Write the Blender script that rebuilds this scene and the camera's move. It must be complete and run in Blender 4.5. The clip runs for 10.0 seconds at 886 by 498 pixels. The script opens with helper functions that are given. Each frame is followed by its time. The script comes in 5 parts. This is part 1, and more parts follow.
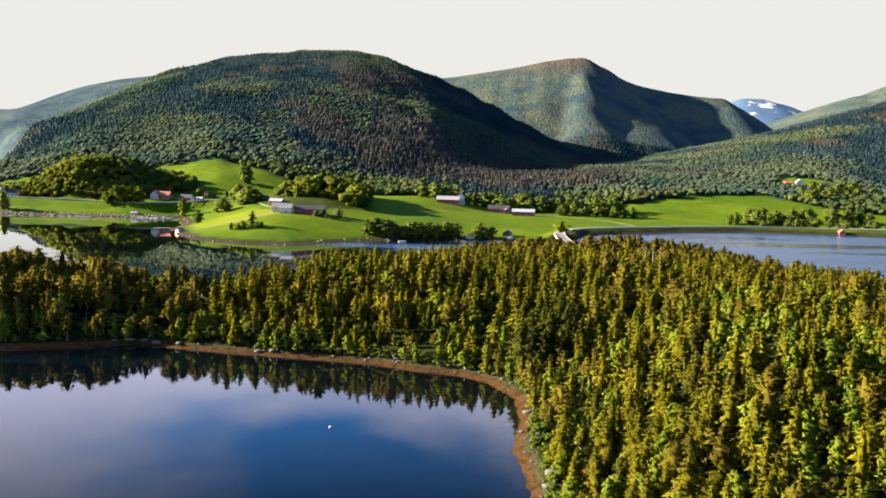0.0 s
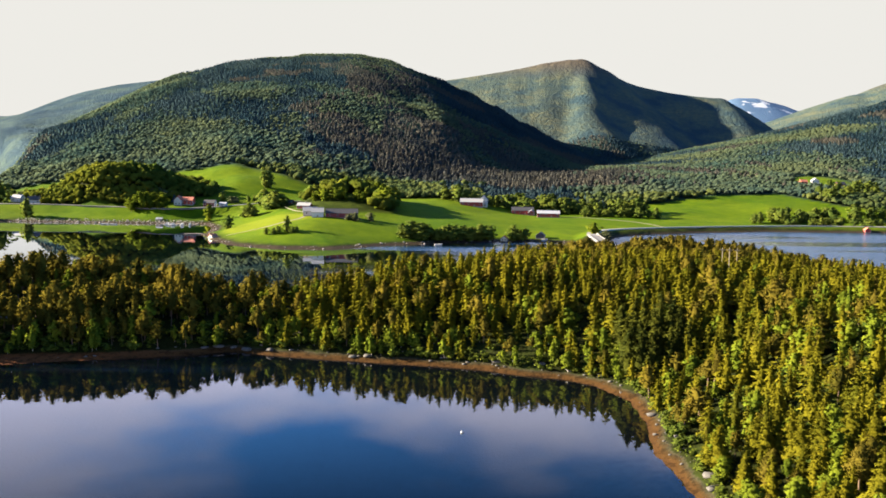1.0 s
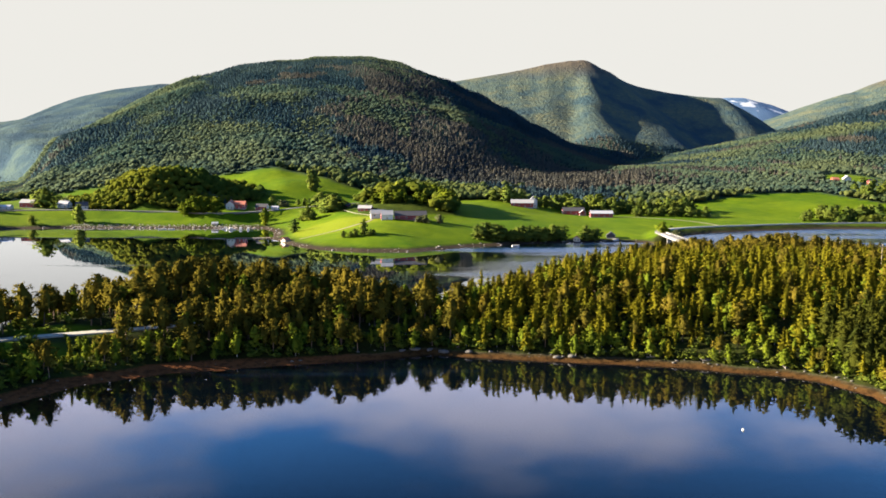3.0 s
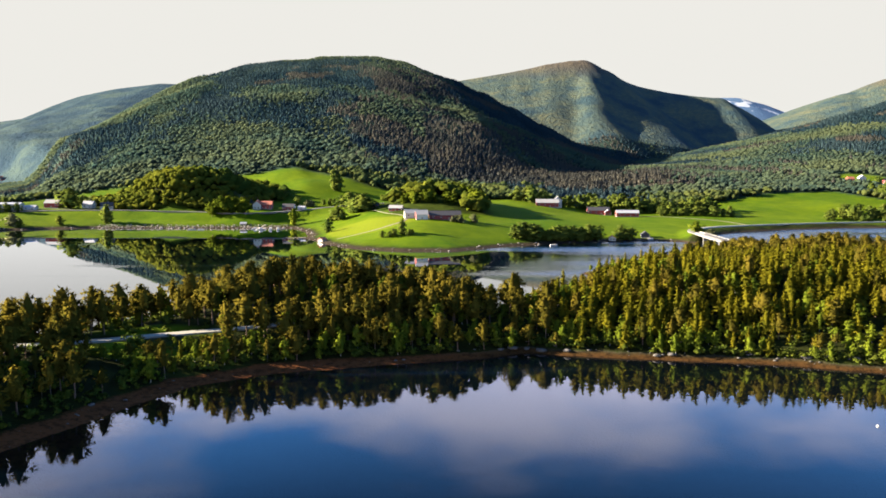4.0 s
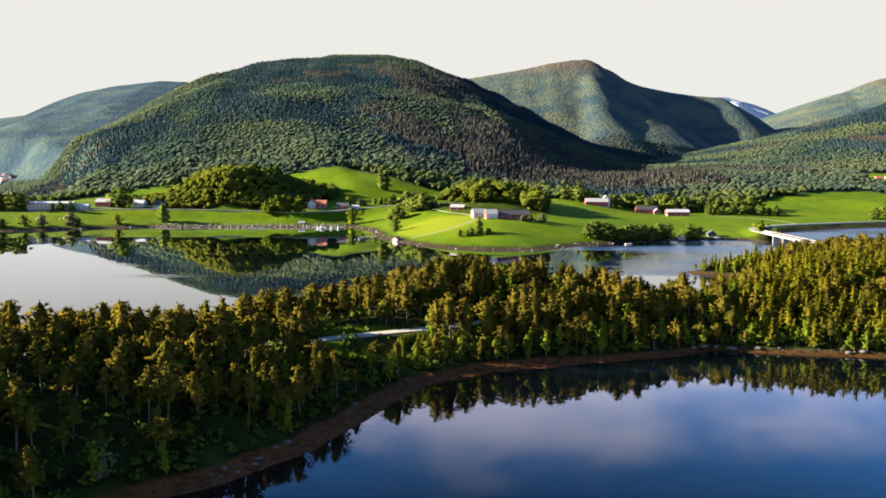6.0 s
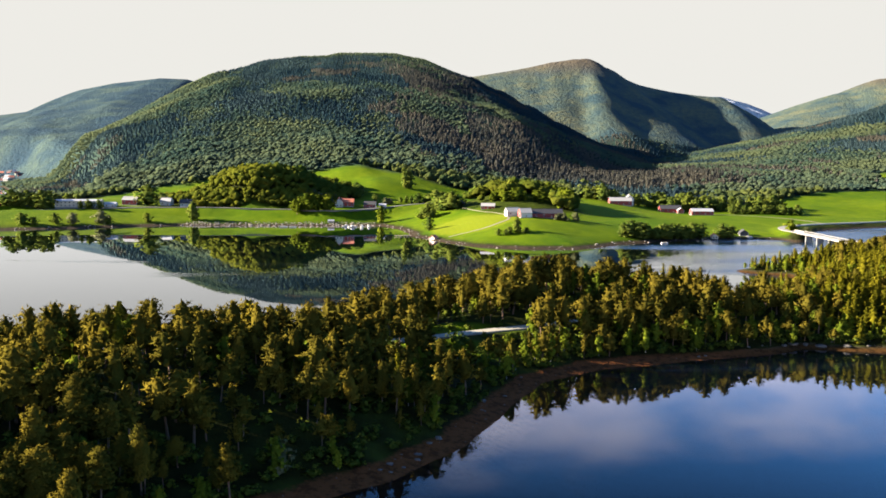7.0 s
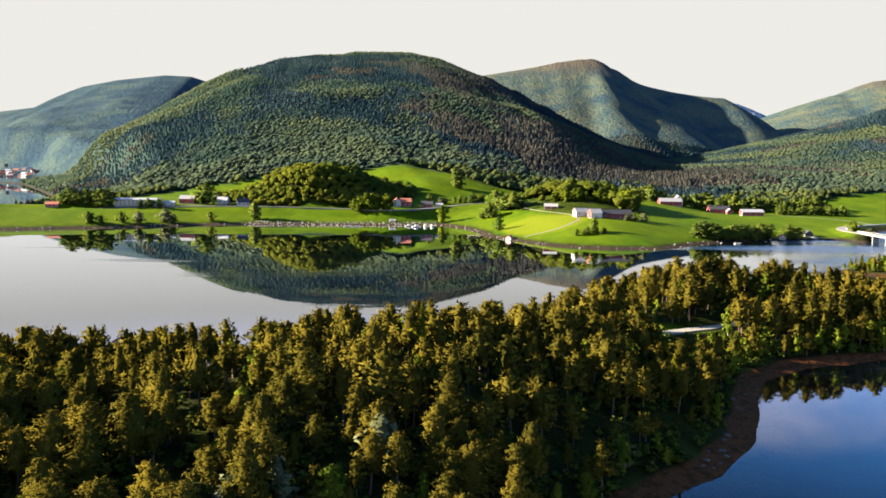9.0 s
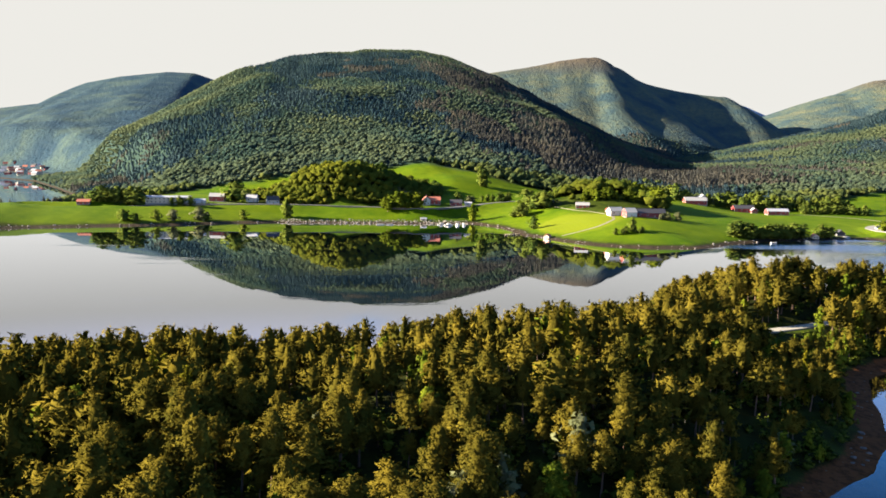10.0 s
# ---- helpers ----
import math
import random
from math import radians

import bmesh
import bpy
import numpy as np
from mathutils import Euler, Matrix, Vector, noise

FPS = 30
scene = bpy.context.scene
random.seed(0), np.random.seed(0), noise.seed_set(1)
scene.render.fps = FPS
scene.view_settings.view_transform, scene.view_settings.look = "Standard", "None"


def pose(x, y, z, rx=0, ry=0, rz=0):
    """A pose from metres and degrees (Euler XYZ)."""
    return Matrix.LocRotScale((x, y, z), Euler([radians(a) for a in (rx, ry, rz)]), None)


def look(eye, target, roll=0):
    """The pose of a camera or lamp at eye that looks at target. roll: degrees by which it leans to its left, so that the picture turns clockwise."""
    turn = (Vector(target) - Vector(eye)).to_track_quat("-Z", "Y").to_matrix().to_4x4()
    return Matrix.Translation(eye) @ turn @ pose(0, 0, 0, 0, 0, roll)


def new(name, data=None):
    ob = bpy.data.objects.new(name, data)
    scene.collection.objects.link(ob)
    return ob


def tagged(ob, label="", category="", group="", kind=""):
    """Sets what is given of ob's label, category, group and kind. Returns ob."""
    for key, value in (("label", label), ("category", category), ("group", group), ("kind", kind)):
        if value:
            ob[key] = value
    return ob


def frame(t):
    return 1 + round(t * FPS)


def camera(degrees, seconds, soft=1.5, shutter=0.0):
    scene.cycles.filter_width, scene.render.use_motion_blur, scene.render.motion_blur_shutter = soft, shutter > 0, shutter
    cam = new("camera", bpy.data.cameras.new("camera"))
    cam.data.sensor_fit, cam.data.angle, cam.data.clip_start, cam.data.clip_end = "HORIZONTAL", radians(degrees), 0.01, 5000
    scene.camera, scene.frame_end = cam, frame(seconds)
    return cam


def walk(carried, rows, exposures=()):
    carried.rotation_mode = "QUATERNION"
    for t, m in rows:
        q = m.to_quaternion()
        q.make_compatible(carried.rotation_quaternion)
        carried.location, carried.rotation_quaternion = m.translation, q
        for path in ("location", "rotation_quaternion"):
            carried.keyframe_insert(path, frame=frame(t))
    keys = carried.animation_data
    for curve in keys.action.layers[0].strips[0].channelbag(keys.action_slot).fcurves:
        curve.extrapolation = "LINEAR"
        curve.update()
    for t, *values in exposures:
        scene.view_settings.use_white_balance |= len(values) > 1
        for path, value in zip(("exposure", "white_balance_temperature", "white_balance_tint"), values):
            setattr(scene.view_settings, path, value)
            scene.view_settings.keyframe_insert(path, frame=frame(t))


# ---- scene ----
cam = camera(54.2, 10.0, soft=1.7)
PATH = [
    (0, (2.78, 0.092, 67.312), (2.755, 2.079, 67.085), 1.4),
    (0.5, (-13.282, 0.475, 67.147), (-13.297, 2.462, 66.923), 1.1),
    (1, (-30.934, 1.063, 66.808), (-30.936, 3.051, 66.587), 0.8),
    (1.5, (-49.033, 1.493, 66.551), (-49.024, 3.481, 66.331), 0.5),
    (2, (-67.251, 1.657, 66.261), (-67.23, 3.645, 66.043), 0.4),
    (2.5, (-85.531, 1.816, 65.972), (-85.495, 3.804, 65.756), 0.3),
    (4, (-140.046, 1.844, 65.515), (-139.97, 3.831, 65.299), 0.2),
    (4.5, (-158.42, 1.735, 65.591), (-158.33, 3.721, 65.376), 0.2),
    (5, (-176.899, 1.5, 65.861), (-176.796, 3.485, 65.646), 0.3),
    (5.5, (-195.171, 1.792, 66.064), (-195.055, 3.777, 65.847), 0.3),
    (7, (-250.549, 0.525, 66.794), (-250.392, 2.507, 66.57), 0.5),
    (7.5, (-269.004, 0.5, 67.057), (-268.835, 2.48, 66.833), 0.6),
    (8, (-287.534, 0.379, 67.366), (-287.352, 2.358, 67.141), 0.6),
    (8.5, (-305.996, 0.743, 67.591), (-305.802, 2.721, 67.365), 0.8),
    (9, (-324.458, 1.203, 67.744), (-324.254, 3.179, 67.517), 0.8),
    (9.5, (-342.956, 1.124, 68.186), (-342.741, 3.099, 67.957), 0.9),
    (10, (-361.084, 1.631, 68.511), (-360.859, 3.605, 68.278), 1.0),
]
walk(cam, [(t, look(eye, target, roll)) for t, eye, target, roll in PATH], exposures=[(0, 3.0)])

# ---- world, sun ----
SUN_AZ, SUN_EL = radians(278), radians(19)   # compass bearing the light comes from (0 = +y, clockwise)
world = bpy.data.worlds.new("world")
scene.world = world
world.use_nodes = True
wn, wl = world.node_tree.nodes, world.node_tree.links
wn.clear()
w_out = wn.new("ShaderNodeOutputWorld")
w_bg = wn.new("ShaderNodeBackground")
w_sky = wn.new("ShaderNodeTexSky")
w_sky.sky_type = 'NISHITA'
w_sky.sun_disc = False
w_sky.sun_elevation, w_sky.sun_rotation = SUN_EL, SUN_AZ
w_sky.air_density, w_sky.dust_density, w_sky.ozone_density = 1.0, 1.0, 2.0
w_co = wn.new("ShaderNodeTexCoord")
w_sep = wn.new("ShaderNodeSeparateXYZ")
wl.new(w_co.outputs["Generated"], w_sep.inputs[0])
# broad soft clouds
w_map = wn.new("ShaderNodeMapping")
w_map.inputs["Scale"].default_value = (1.0, 1.0, 2.6)
wl.new(w_co.outputs["Generated"], w_map.inputs[0])
w_noise = wn.new("ShaderNodeTexNoise")
w_noise.inputs["Scale"].default_value = 3.2
w_noise.inputs["Detail"].default_value = 5.0
w_noise.inputs["Roughness"].default_value = 0.5
wl.new(w_map.outputs[0], w_noise.inputs["Vector"])
# pale haze veil near the horizon, thinning upwards with a cloudy edge that hangs lower in the east
w_edge = wn.new("ShaderNodeMath")
w_edge.operation = 'MULTIPLY_ADD'
w_edge.inputs[1].default_value = 0.40
wl.new(w_noise.outputs["Fac"], w_edge.inputs[0])
wl.new(w_sep.outputs["Z"], w_edge.inputs[2])
w_lean = wn.new("ShaderNodeMath")
w_lean.operation = 'MULTIPLY_ADD'
w_lean.inputs[1].default_value = 0.075
wl.new(w_sep.outputs["X"], w_lean.inputs[0])
wl.new(w_edge.outputs[0], w_lean.inputs[2])
w_veil = wn.new("ShaderNodeMapRange")
w_veil.interpolation_type = 'SMOOTHSTEP'
w_veil.inputs["From Min"].default_value = 0.20 + 0.245
w_veil.inputs["From Max"].default_value = 0.20 + 0.365
w_veil.inputs["To Min"].default_value = 1.0
w_veil.inputs["To Max"].default_value = 0.06
wl.new(w_lean.outputs[0], w_veil.inputs["Value"])
# the haze is thick towards the sun and thins out opposite it
w_dot = wn.new("ShaderNodeVectorMath")
w_dot.operation = 'DOT_PRODUCT'
w_dot.inputs[1].default_value = (math.sin(SUN_AZ), math.cos(SUN_AZ), 0)
wl.new(w_co.outputs["Generated"], w_dot.inputs[0])
w_side = wn.new("ShaderNodeMapRange")
w_side.interpolation_type = 'SMOOTHSTEP'
w_side.inputs["From Min"].default_value = -1.0
w_side.inputs["From Max"].default_value = -0.45
w_side.inputs["To Min"].default_value = 0.3
w_side.inputs["To Max"].default_value = 1.0
wl.new(w_dot.outputs["Value"], w_side.inputs["Value"])
w_max = wn.new("ShaderNodeMath")
w_max.operation = 'MULTIPLY'
wl.new(w_veil.outputs[0], w_max.inputs[0])
wl.new(w_side.outputs[0], w_max.inputs[1])
w_gain = wn.new("ShaderNodeVectorMath")
w_gain.operation = 'SCALE'
w_high = wn.new("ShaderNodeMapRange")   # the sky deepens towards the zenith
w_high.interpolation_type = 'SMOOTHSTEP'
w_high.inputs["From Min"].default_value = 0.40
w_high.inputs["From Max"].default_value = 0.85
w_high.inputs["To Min"].default_value = 0.0360
w_high.inputs["To Max"].default_value = 0.016
wl.new(w_sep.outputs["Z"], w_high.inputs["Value"])
wl.new(w_high.outputs[0], w_gain.inputs["Scale"])
w_tint = wn.new("ShaderNodeMixRGB")
w_tint.blend_type = 'MULTIPLY'
w_tint.inputs[0].default_value = 1.0
w_tint.inputs[2].default_value = (0.20, 0.84, 1.50, 1)
wl.new(w_sky.outputs[0], w_tint.inputs[1])
wl.new(w_tint.outputs[0], w_gain.inputs[0])
w_mix = wn.new("ShaderNodeMixRGB")
w_cloud = wn.new("ShaderNodeMapRange")   # cream haze low down, brighter lavender clouds above it
w_cloud.interpolation_type = 'SMOOTHSTEP'
w_cloud.inputs["From Min"].default_value = 0.175
w_cloud.inputs["From Max"].default_value = 0.25
wl.new(w_sep.outputs["Z"], w_cloud.inputs["Value"])
w_lit = wn.new("ShaderNodeMixRGB")
w_lit.inputs[1].default_value = (0.853 / 8, 0.838 / 8, 0.791 / 8, 1)
w_lit.inputs[2].default_value = (1.52 / 8, 1.56 / 8, 2.05 / 8, 1)
wl.new(w_cloud.outputs[0], w_lit.inputs[0])
wl.new(w_lit.outputs[0], w_mix.inputs[2])
wl.new(w_max.outputs[0], w_mix.inputs[0])
wl.new(w_gain.outputs[0], w_mix.inputs[1])
wl.new(w_mix.outputs[0], w_bg.inputs["Color"])
w_bg.inputs["Strength"].default_value = 1.0
wl.new(w_bg.outputs[0], w_out.inputs[0])

sun = new("sun", bpy.data.lights.new("sun", 'SUN'))
sun.data.energy, sun.data.angle, sun.data.color = 4.7, radians(0.6), (1.0, 0.84, 0.62)
SUN_DIR = Vector((math.sin(SUN_AZ) * math.cos(SUN_EL), math.cos(SUN_AZ) * math.cos(SUN_EL), math.sin(SUN_EL)))
sun.matrix_world = look(Vector((-300, 300, 600)), Vector((-300, 300, 600)) - SUN_DIR)


# ---- numeric noise for the land ----
def hash2(ix, iy, seed):
    h = (ix.astype(np.int64) * 374761393 + iy.astype(np.int64) * 668265263 + seed * 974711) & 0x7fffffff
    h = ((h ^ (h >> 13)) * 1274126177) & 0x7fffffff
    h = h ^ (h >> 16)
    return (h & 0xffff) / 65535.0


def vnoise(x, y, seed=0):
    x, y = np.asarray(x, float), np.asarray(y, float)
    ix, iy = np.floor(x), np.floor(y)
    fx, fy = x - ix, y - iy
    fx, fy = fx * fx * (3 - 2 * fx), fy * fy * (3 - 2 * fy)
    a, b = hash2(ix, iy, seed), hash2(ix + 1, iy, seed)
    c, d = hash2(ix, iy + 1, seed), hash2(ix + 1, iy + 1, seed)
    return (a * (1 - fx) + b * fx) * (1 - fy) + (c * (1 - fx) + d * fx) * fy


def fbm(x, y, size, octaves=4, seed=0):
    """Noise about 0, in -0.5 to 0.5, whose largest features are size metres."""
    out, amp, tot = 0.0, 1.0, 0.0
    for k in range(octaves):
        out = out + amp * vnoise(np.asarray(x) / size * 2 ** k + 17.3 * k, np.asarray(y) / size * 2 ** k - 9.1 * k, seed + k)
        tot += amp
        amp *= 0.5
    return out / tot - 0.5


def smooth(a, b, v):
    t = np.clip((v - a) / (b - a), 0, 1)
    return t * t * (3 - 2 * t)


def shore_distance(x, y, poly):
    """Signed distance to a closed shoreline: positive on land."""
    x, y = np.asarray(x, float), np.asarray(y, float)
    best, inside = np.full(x.shape, 1e12), np.zeros(x.shape, bool)
    for (ax, ay), (bx, by) in zip(poly, poly[1:] + poly[:1]):
        dx, dy = bx - ax, by - ay
        t = np.clip(((x - ax) * dx + (y - ay) * dy) / (dx * dx + dy * dy), 0, 1)
        best = np.minimum(best, (x - ax - t * dx) ** 2 + (y - ay - t * dy) ** 2)
        if ay != by:
            inside ^= ((ay > y) != (by > y)) & (x < (bx - ax) * (y - ay) / (by - ay) + ax)
    d = np.sqrt(best)
    return np.where(inside, d, -d)


def line_near(x, y, line):
    """Distance to an open line of (x, y, value...) and the value where it is nearest."""
    x, y = np.asarray(x, float), np.asarray(y, float)
    best, val = np.full(x.shape, 1e12), np.zeros(x.shape)
    for a, b in zip(line, line[1:]):
        dx, dy = b[0] - a[0], b[1] - a[1]
        t = np.clip(((x - a[0]) * dx + (y - a[1]) * dy) / (dx * dx + dy * dy), 0, 1)
        d = (x - a[0] - t * dx) ** 2 + (y - a[1] - t * dy) ** 2
        near = d < best
        best = np.where(near, d, best)
        if len(a) > 2:
            val = np.where(near, a[2] + t * (b[2] - a[2]), val)
    return np.sqrt(best), val


# ---- plan of the land ----
PENINSULA = [(-330, -20), (-300, 90), (-268, 155), (-246, 170), (-230, 190), (-214, 224), (-203, 243), (-180, 259), (-150, 267),
             (-118, 276), (-102, 283), (-87, 279), (-53, 271), (-20, 264), (4, 256), (14, 247), (20, 232), (20, 206), (18, 190), (20, 165),
             (17, 130), (30, 60), (70, -60), (900, -200), (900, 240), (450, 290), (330, 330), (250, 380), (200, 440), (150, 520), (105, 552), (76, 556),
             (40, 530), (0, 495), (-22, 484), (-46, 479), (-38, 468), (-22, 455), (-30, 425), (-58, 400), (-80, 372), (-100, 350), (-118, 362), (-150, 388),
             (-190, 394), (-222, 372), (-245, 338), (-280, 300), (-330, 277), (-400, 258), (-520, 240), (-900, 230), (-900, -200)]
FAR_SHORE = [(-780, 735), (-700, 706), (-640, 703), (-589, 716), (-515, 738), (-460, 764), (-416, 775), (-337, 772), (-270, 773), (-247, 776), (-230, 738),
             (-221, 698), (-226, 683), (-214, 664), (-204, 640), (-184, 608), (-147, 588), (-107, 588), (-75, 614), (-35, 640), (0, 650), (44, 657), (74, 648),
             (86, 650), (97, 676), (112, 706), (142, 734), (190, 757), (260, 778), (340, 782), (400, 770), (600, 750), (1000, 700), (5000, 600),
             (5000, 6000), (-5000, 6000), (-5000, 2600), (-1600, 1960), (-1120, 1760), (-990, 1660), (-885, 1540), (-775, 1310), (-700, 1140), (-664, 1010), (-656, 905), (-720, 850), (-770, 790)]
RIDGES = [  # crest line of (x, y, height, reach of the slope), steepness sideways
    ([(-860, 1490, 4, 200), (-815, 1500, 34, 280), (-768, 1515, 62, 340), (-712, 1560, 96, 420), (-657, 1650, 132, 470), (-598, 1710, 172, 560), (-540, 1760, 218, 640), (-460, 1820, 247, 820), (-400, 1840, 257, 900),
      (-345, 1850, 260, 1000), (-318, 1850, 266, 1000), (-215, 1850, 267, 1000), (-170, 1850, 259, 950), (-120, 1850, 241, 700), (-57, 1850, 222, 520), (3, 1850, 195, 450), (63, 1850, 164, 410), (124, 1850, 130, 370),
      (185, 1850, 96, 330), (250, 1850, 66, 300), (420, 1850, 36, 300)], 1.9),
    ([(-150, 1840, 248, 430), (-130, 1700, 188, 380), (-115, 1560, 104, 320), (-105, 1430, 50, 260)], 1.5),
    ([(-300, 1840, 258, 420), (-315, 1660, 196, 380), (-330, 1500, 128, 340)], 1.4),
    ([(-480, 1800, 232, 420), (-500, 1640, 176, 400), (-520, 1480, 112, 360)], 1.3),
    ([(-600, 2500, 200, 600), (-7, 2450, 270, 600), (111, 2450, 290, 600), (166, 2450, 300, 600), (245, 2450, 318, 600), (309, 2450, 328, 590), (350, 2450, 328, 580), (389, 2450, 308, 600), (440, 2450, 279, 520),
      (505, 2450, 257, 470), (590, 2450, 241, 440), (665, 2450, 232, 440), (722, 2450, 228, 440), (757, 2450, 211, 440), (787, 2450, 184, 460), (815, 2450, 166, 480), (880, 2450, 90, 450)], 1.6),
    ([(340, 2450, 328, 480), (330, 2330, 276, 460), (312, 2210, 206, 420), (296, 2090, 118, 340)], 2.0),
    ([(735, 2450, 226, 340), (728, 2370, 196, 320), (715, 2280, 140, 300), (700, 2190, 80, 280)], 1.6),
    ([(-2200, 2700, 150, 800), (-1341, 2630, 158, 800), (-1202, 2630, 178, 860), (-1155, 2630, 192, 950), (-1107, 2630, 216, 1050), (-1083, 2630, 238, 1100), (-1004, 2630, 255, 1200), (-869, 2630, 272, 1250),
      (-797, 2630, 270, 1250), (-733, 2630, 250, 1200), (-500, 2650, 215, 1000)], 4.2),
    ([(880, 2700, 150, 900), (1021, 2700, 176, 900), (1086, 2700, 180, 900), (1131, 2700, 194, 900), (1185, 2700, 228, 900), (1240, 2700, 263, 900), (1375, 2700, 311, 900), (1600, 2700, 345, 900), (2200, 2700, 345, 900)], 1.3),
    ([(380, 1450, 56, 700), (500, 1480, 74, 700), (640, 1550, 112, 700), (720, 1600, 138, 700), (800, 1630, 166, 700), (1000, 1700, 236, 700), (1600, 1750, 300, 700)], 1.3),
    ([(1180, 4300, 250, 900), (1313, 4300, 326, 900), (1400, 4300, 352, 900), (1476, 4300, 352, 900), (1560, 4300, 332, 900), (1680, 4300, 265, 900), (1900, 4300, 160, 900)], 1.3),
]
HILLS = [  # x, y, height, half width in x, half width in y
    (-124, 792, 17, 56, 50), (-130, 690, 4.5, 60, 60), (-285, 830, 5, 55, 45), (-235, 960, 12, 90, 90),
    (110, 232, 15, 62, 62), (72, 178, 7, 42, 55), (60, 345, 6, 110, 70), (100, 475, 3, 50, 30), (-190, 335, 6, 60, 45), (-320, 190, 9, 90, 60), (-30, 330, 7, 90, 50),
    (-520, 860, 4, 110, 80), (120, 1090, 14, 170, 120), (250, 1100, 10, 160, 120),
]
ROAD_BRIDGE = [(62, 470, 9), (74, 510, 7.5), (79, 556, 6.2), (80, 600, 6.2), (82, 650, 6.0), (88, 690, 5.0), (104, 722, 4.5), (138, 749, 4.2), (190, 770, 4.2), (260, 792, 4.2),
               (340, 797, 4.5), (420, 790, 5.0), (600, 775, 5.5), (900, 760, 6)]
ROAD_WEST = [(-640, 800, 8), (-520, 815, 12), (-420, 822, 13), (-330, 812, 12), (-285, 802, 12), (-245, 822, 13), (-215, 845, 15), (-165, 842, 19)]
ROAD_NEAR = [(-275, 248, 9), (-258, 259, 8.5), (-238, 268, 8), (-215, 279, 8), (-196, 287, 8), (-180, 296, 8)]


def soft_max(a, b, k):
    h = np.clip(0.5 + 0.5 * (a - b) / k, 0, 1)
    return b + (a - b) * h + k * h * (1 - h)


def shores(x, y):
    wx = x + 5 * fbm(x, y, 28, 3, 61)
    wy = y + 5 * fbm(x, y, 28, 3, 71)
    return shore_distance(wx, wy, PENINSULA), shore_distance(wx, wy, FAR_SHORE)


def weed_width(x):
    """How far the weedy flat reaches from the water, wider on the western side of the cove."""
    return 2.3 + 4.7 * smooth(-120, -170, x)


def land_height(x, y):
    x, y = np.asarray(x, float), np.asarray(y, float)
    sp, sf = shores(x, y)
    flat = weed_width(x)
    near = np.where(sp > 0, 1.22 * np.minimum(sp, flat) / flat + 8 * (1 - np.exp(-np.maximum(sp - flat, 0) / 28)), sp * 0.22)
    far = np.where(sf > 0, (0.18 + 0.4 * smooth(-610, -650, x)) * np.minimum(sf, 7) + (13 - 7 * smooth(-30, 60, x)) * (1 - np.exp(-np.maximum(sf - 7, 0) / 58)) + (0.065 - 0.04 * smooth(-300, -430, x)) * np.clip(sf - 150, 0, 420), sf * 0.22)
    low = np.maximum(np.maximum(near, far), -14.0)
    s = np.maximum(sp, sf)
    ramp = smooth(6, 60, s)
    for hx, hy, hh, rx, ry in HILLS:
        low = low + ramp * hh * np.exp(-((x - hx) / rx) ** 2 - ((y - hy) / ry) ** 2)
    # the small wooded hill: steep in the west, flat on top
    r = np.hypot((x + 362) / np.where(x < -362, 58, 62), (y - 884) / 52) + 0.25 * fbm(x, y, 40, 3, 13)
    low = low + ramp * 30 * np.exp(-np.maximum(r, 0) ** 4) * (1 + 0.35 * fbm(x, y, 34, 2, 14))
    low = low + ramp * 3.0 * fbm(x, y, 90, 4, 3) * smooth(20, 90, s)
    ridge = np.full(x.shape, -50.0)
    rough = 1 + 0.3 * fbm(x, y, 330, 4, 11)
    crag = 0.6 * fbm(x, y, 300, 5, 23) + 0.7 * (0.25 - np.abs(fbm(x + 0.35 * y, 0.4 * y, 210, 3, 29)))
    for line, side in RIDGES:
        one, away = np.full(x.shape, -500.0), np.full(x.shape, 1e9)
        for p, q in zip(line, line[1:]):
            dx, dy = (q[0] - p[0]) * side, q[1] - p[1]
            px, py = (x - p[0]) * side, y - p[1]
            t = np.clip((px * dx + py * dy) / (dx * dx + dy * dy), 0, 1)
            d = np.sqrt((px - t * dx) ** 2 + (py - t * dy) ** 2 + 50 ** 2) - 50
            one = np.maximum(one, (p[2] + t * (q[2] - p[2]) + 14) * (1 - d * rough / (p[3] + t * (q[3] - p[3]))) - 14)
            away = np.minimum(away, d)
        ridge = soft_max(ridge, one + (44 - 32 * smooth(1980, 2250, y)) * crag * smooth(10, 240, away), 14)
    h = np.where(sf > 60, soft_max(low, ridge, 18), low)
    h = low + (h - low) * smooth(60, 130, sf)
    for road, half in ((ROAD_BRIDGE, 5.5), (ROAD_WEST, 4.0), (ROAD_NEAR, 4.5)):
        d, z = line_near(x, y, road)
        k = (1 - smooth(half, half * 2.4, d)) * (s > -2)
        h = h + (z - 0.25 - h) * k
    return h


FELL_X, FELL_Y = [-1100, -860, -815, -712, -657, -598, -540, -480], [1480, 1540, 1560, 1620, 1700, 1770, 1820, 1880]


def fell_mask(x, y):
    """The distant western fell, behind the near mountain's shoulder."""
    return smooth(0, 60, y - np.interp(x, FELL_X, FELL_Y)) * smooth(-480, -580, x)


def ground_at(x, y):
    return float(land_height(np.array([x]), np.array([y]))[0])


# ---- materials ----
def material(name):
    m = bpy.data.materials.new(name)
    m.use_nodes = True
    m.node_tree.nodes.clear()
    out = m.node_tree.nodes.new("ShaderNodeOutputMaterial")
    return m, m.node_tree.nodes, m.node_tree.links, out


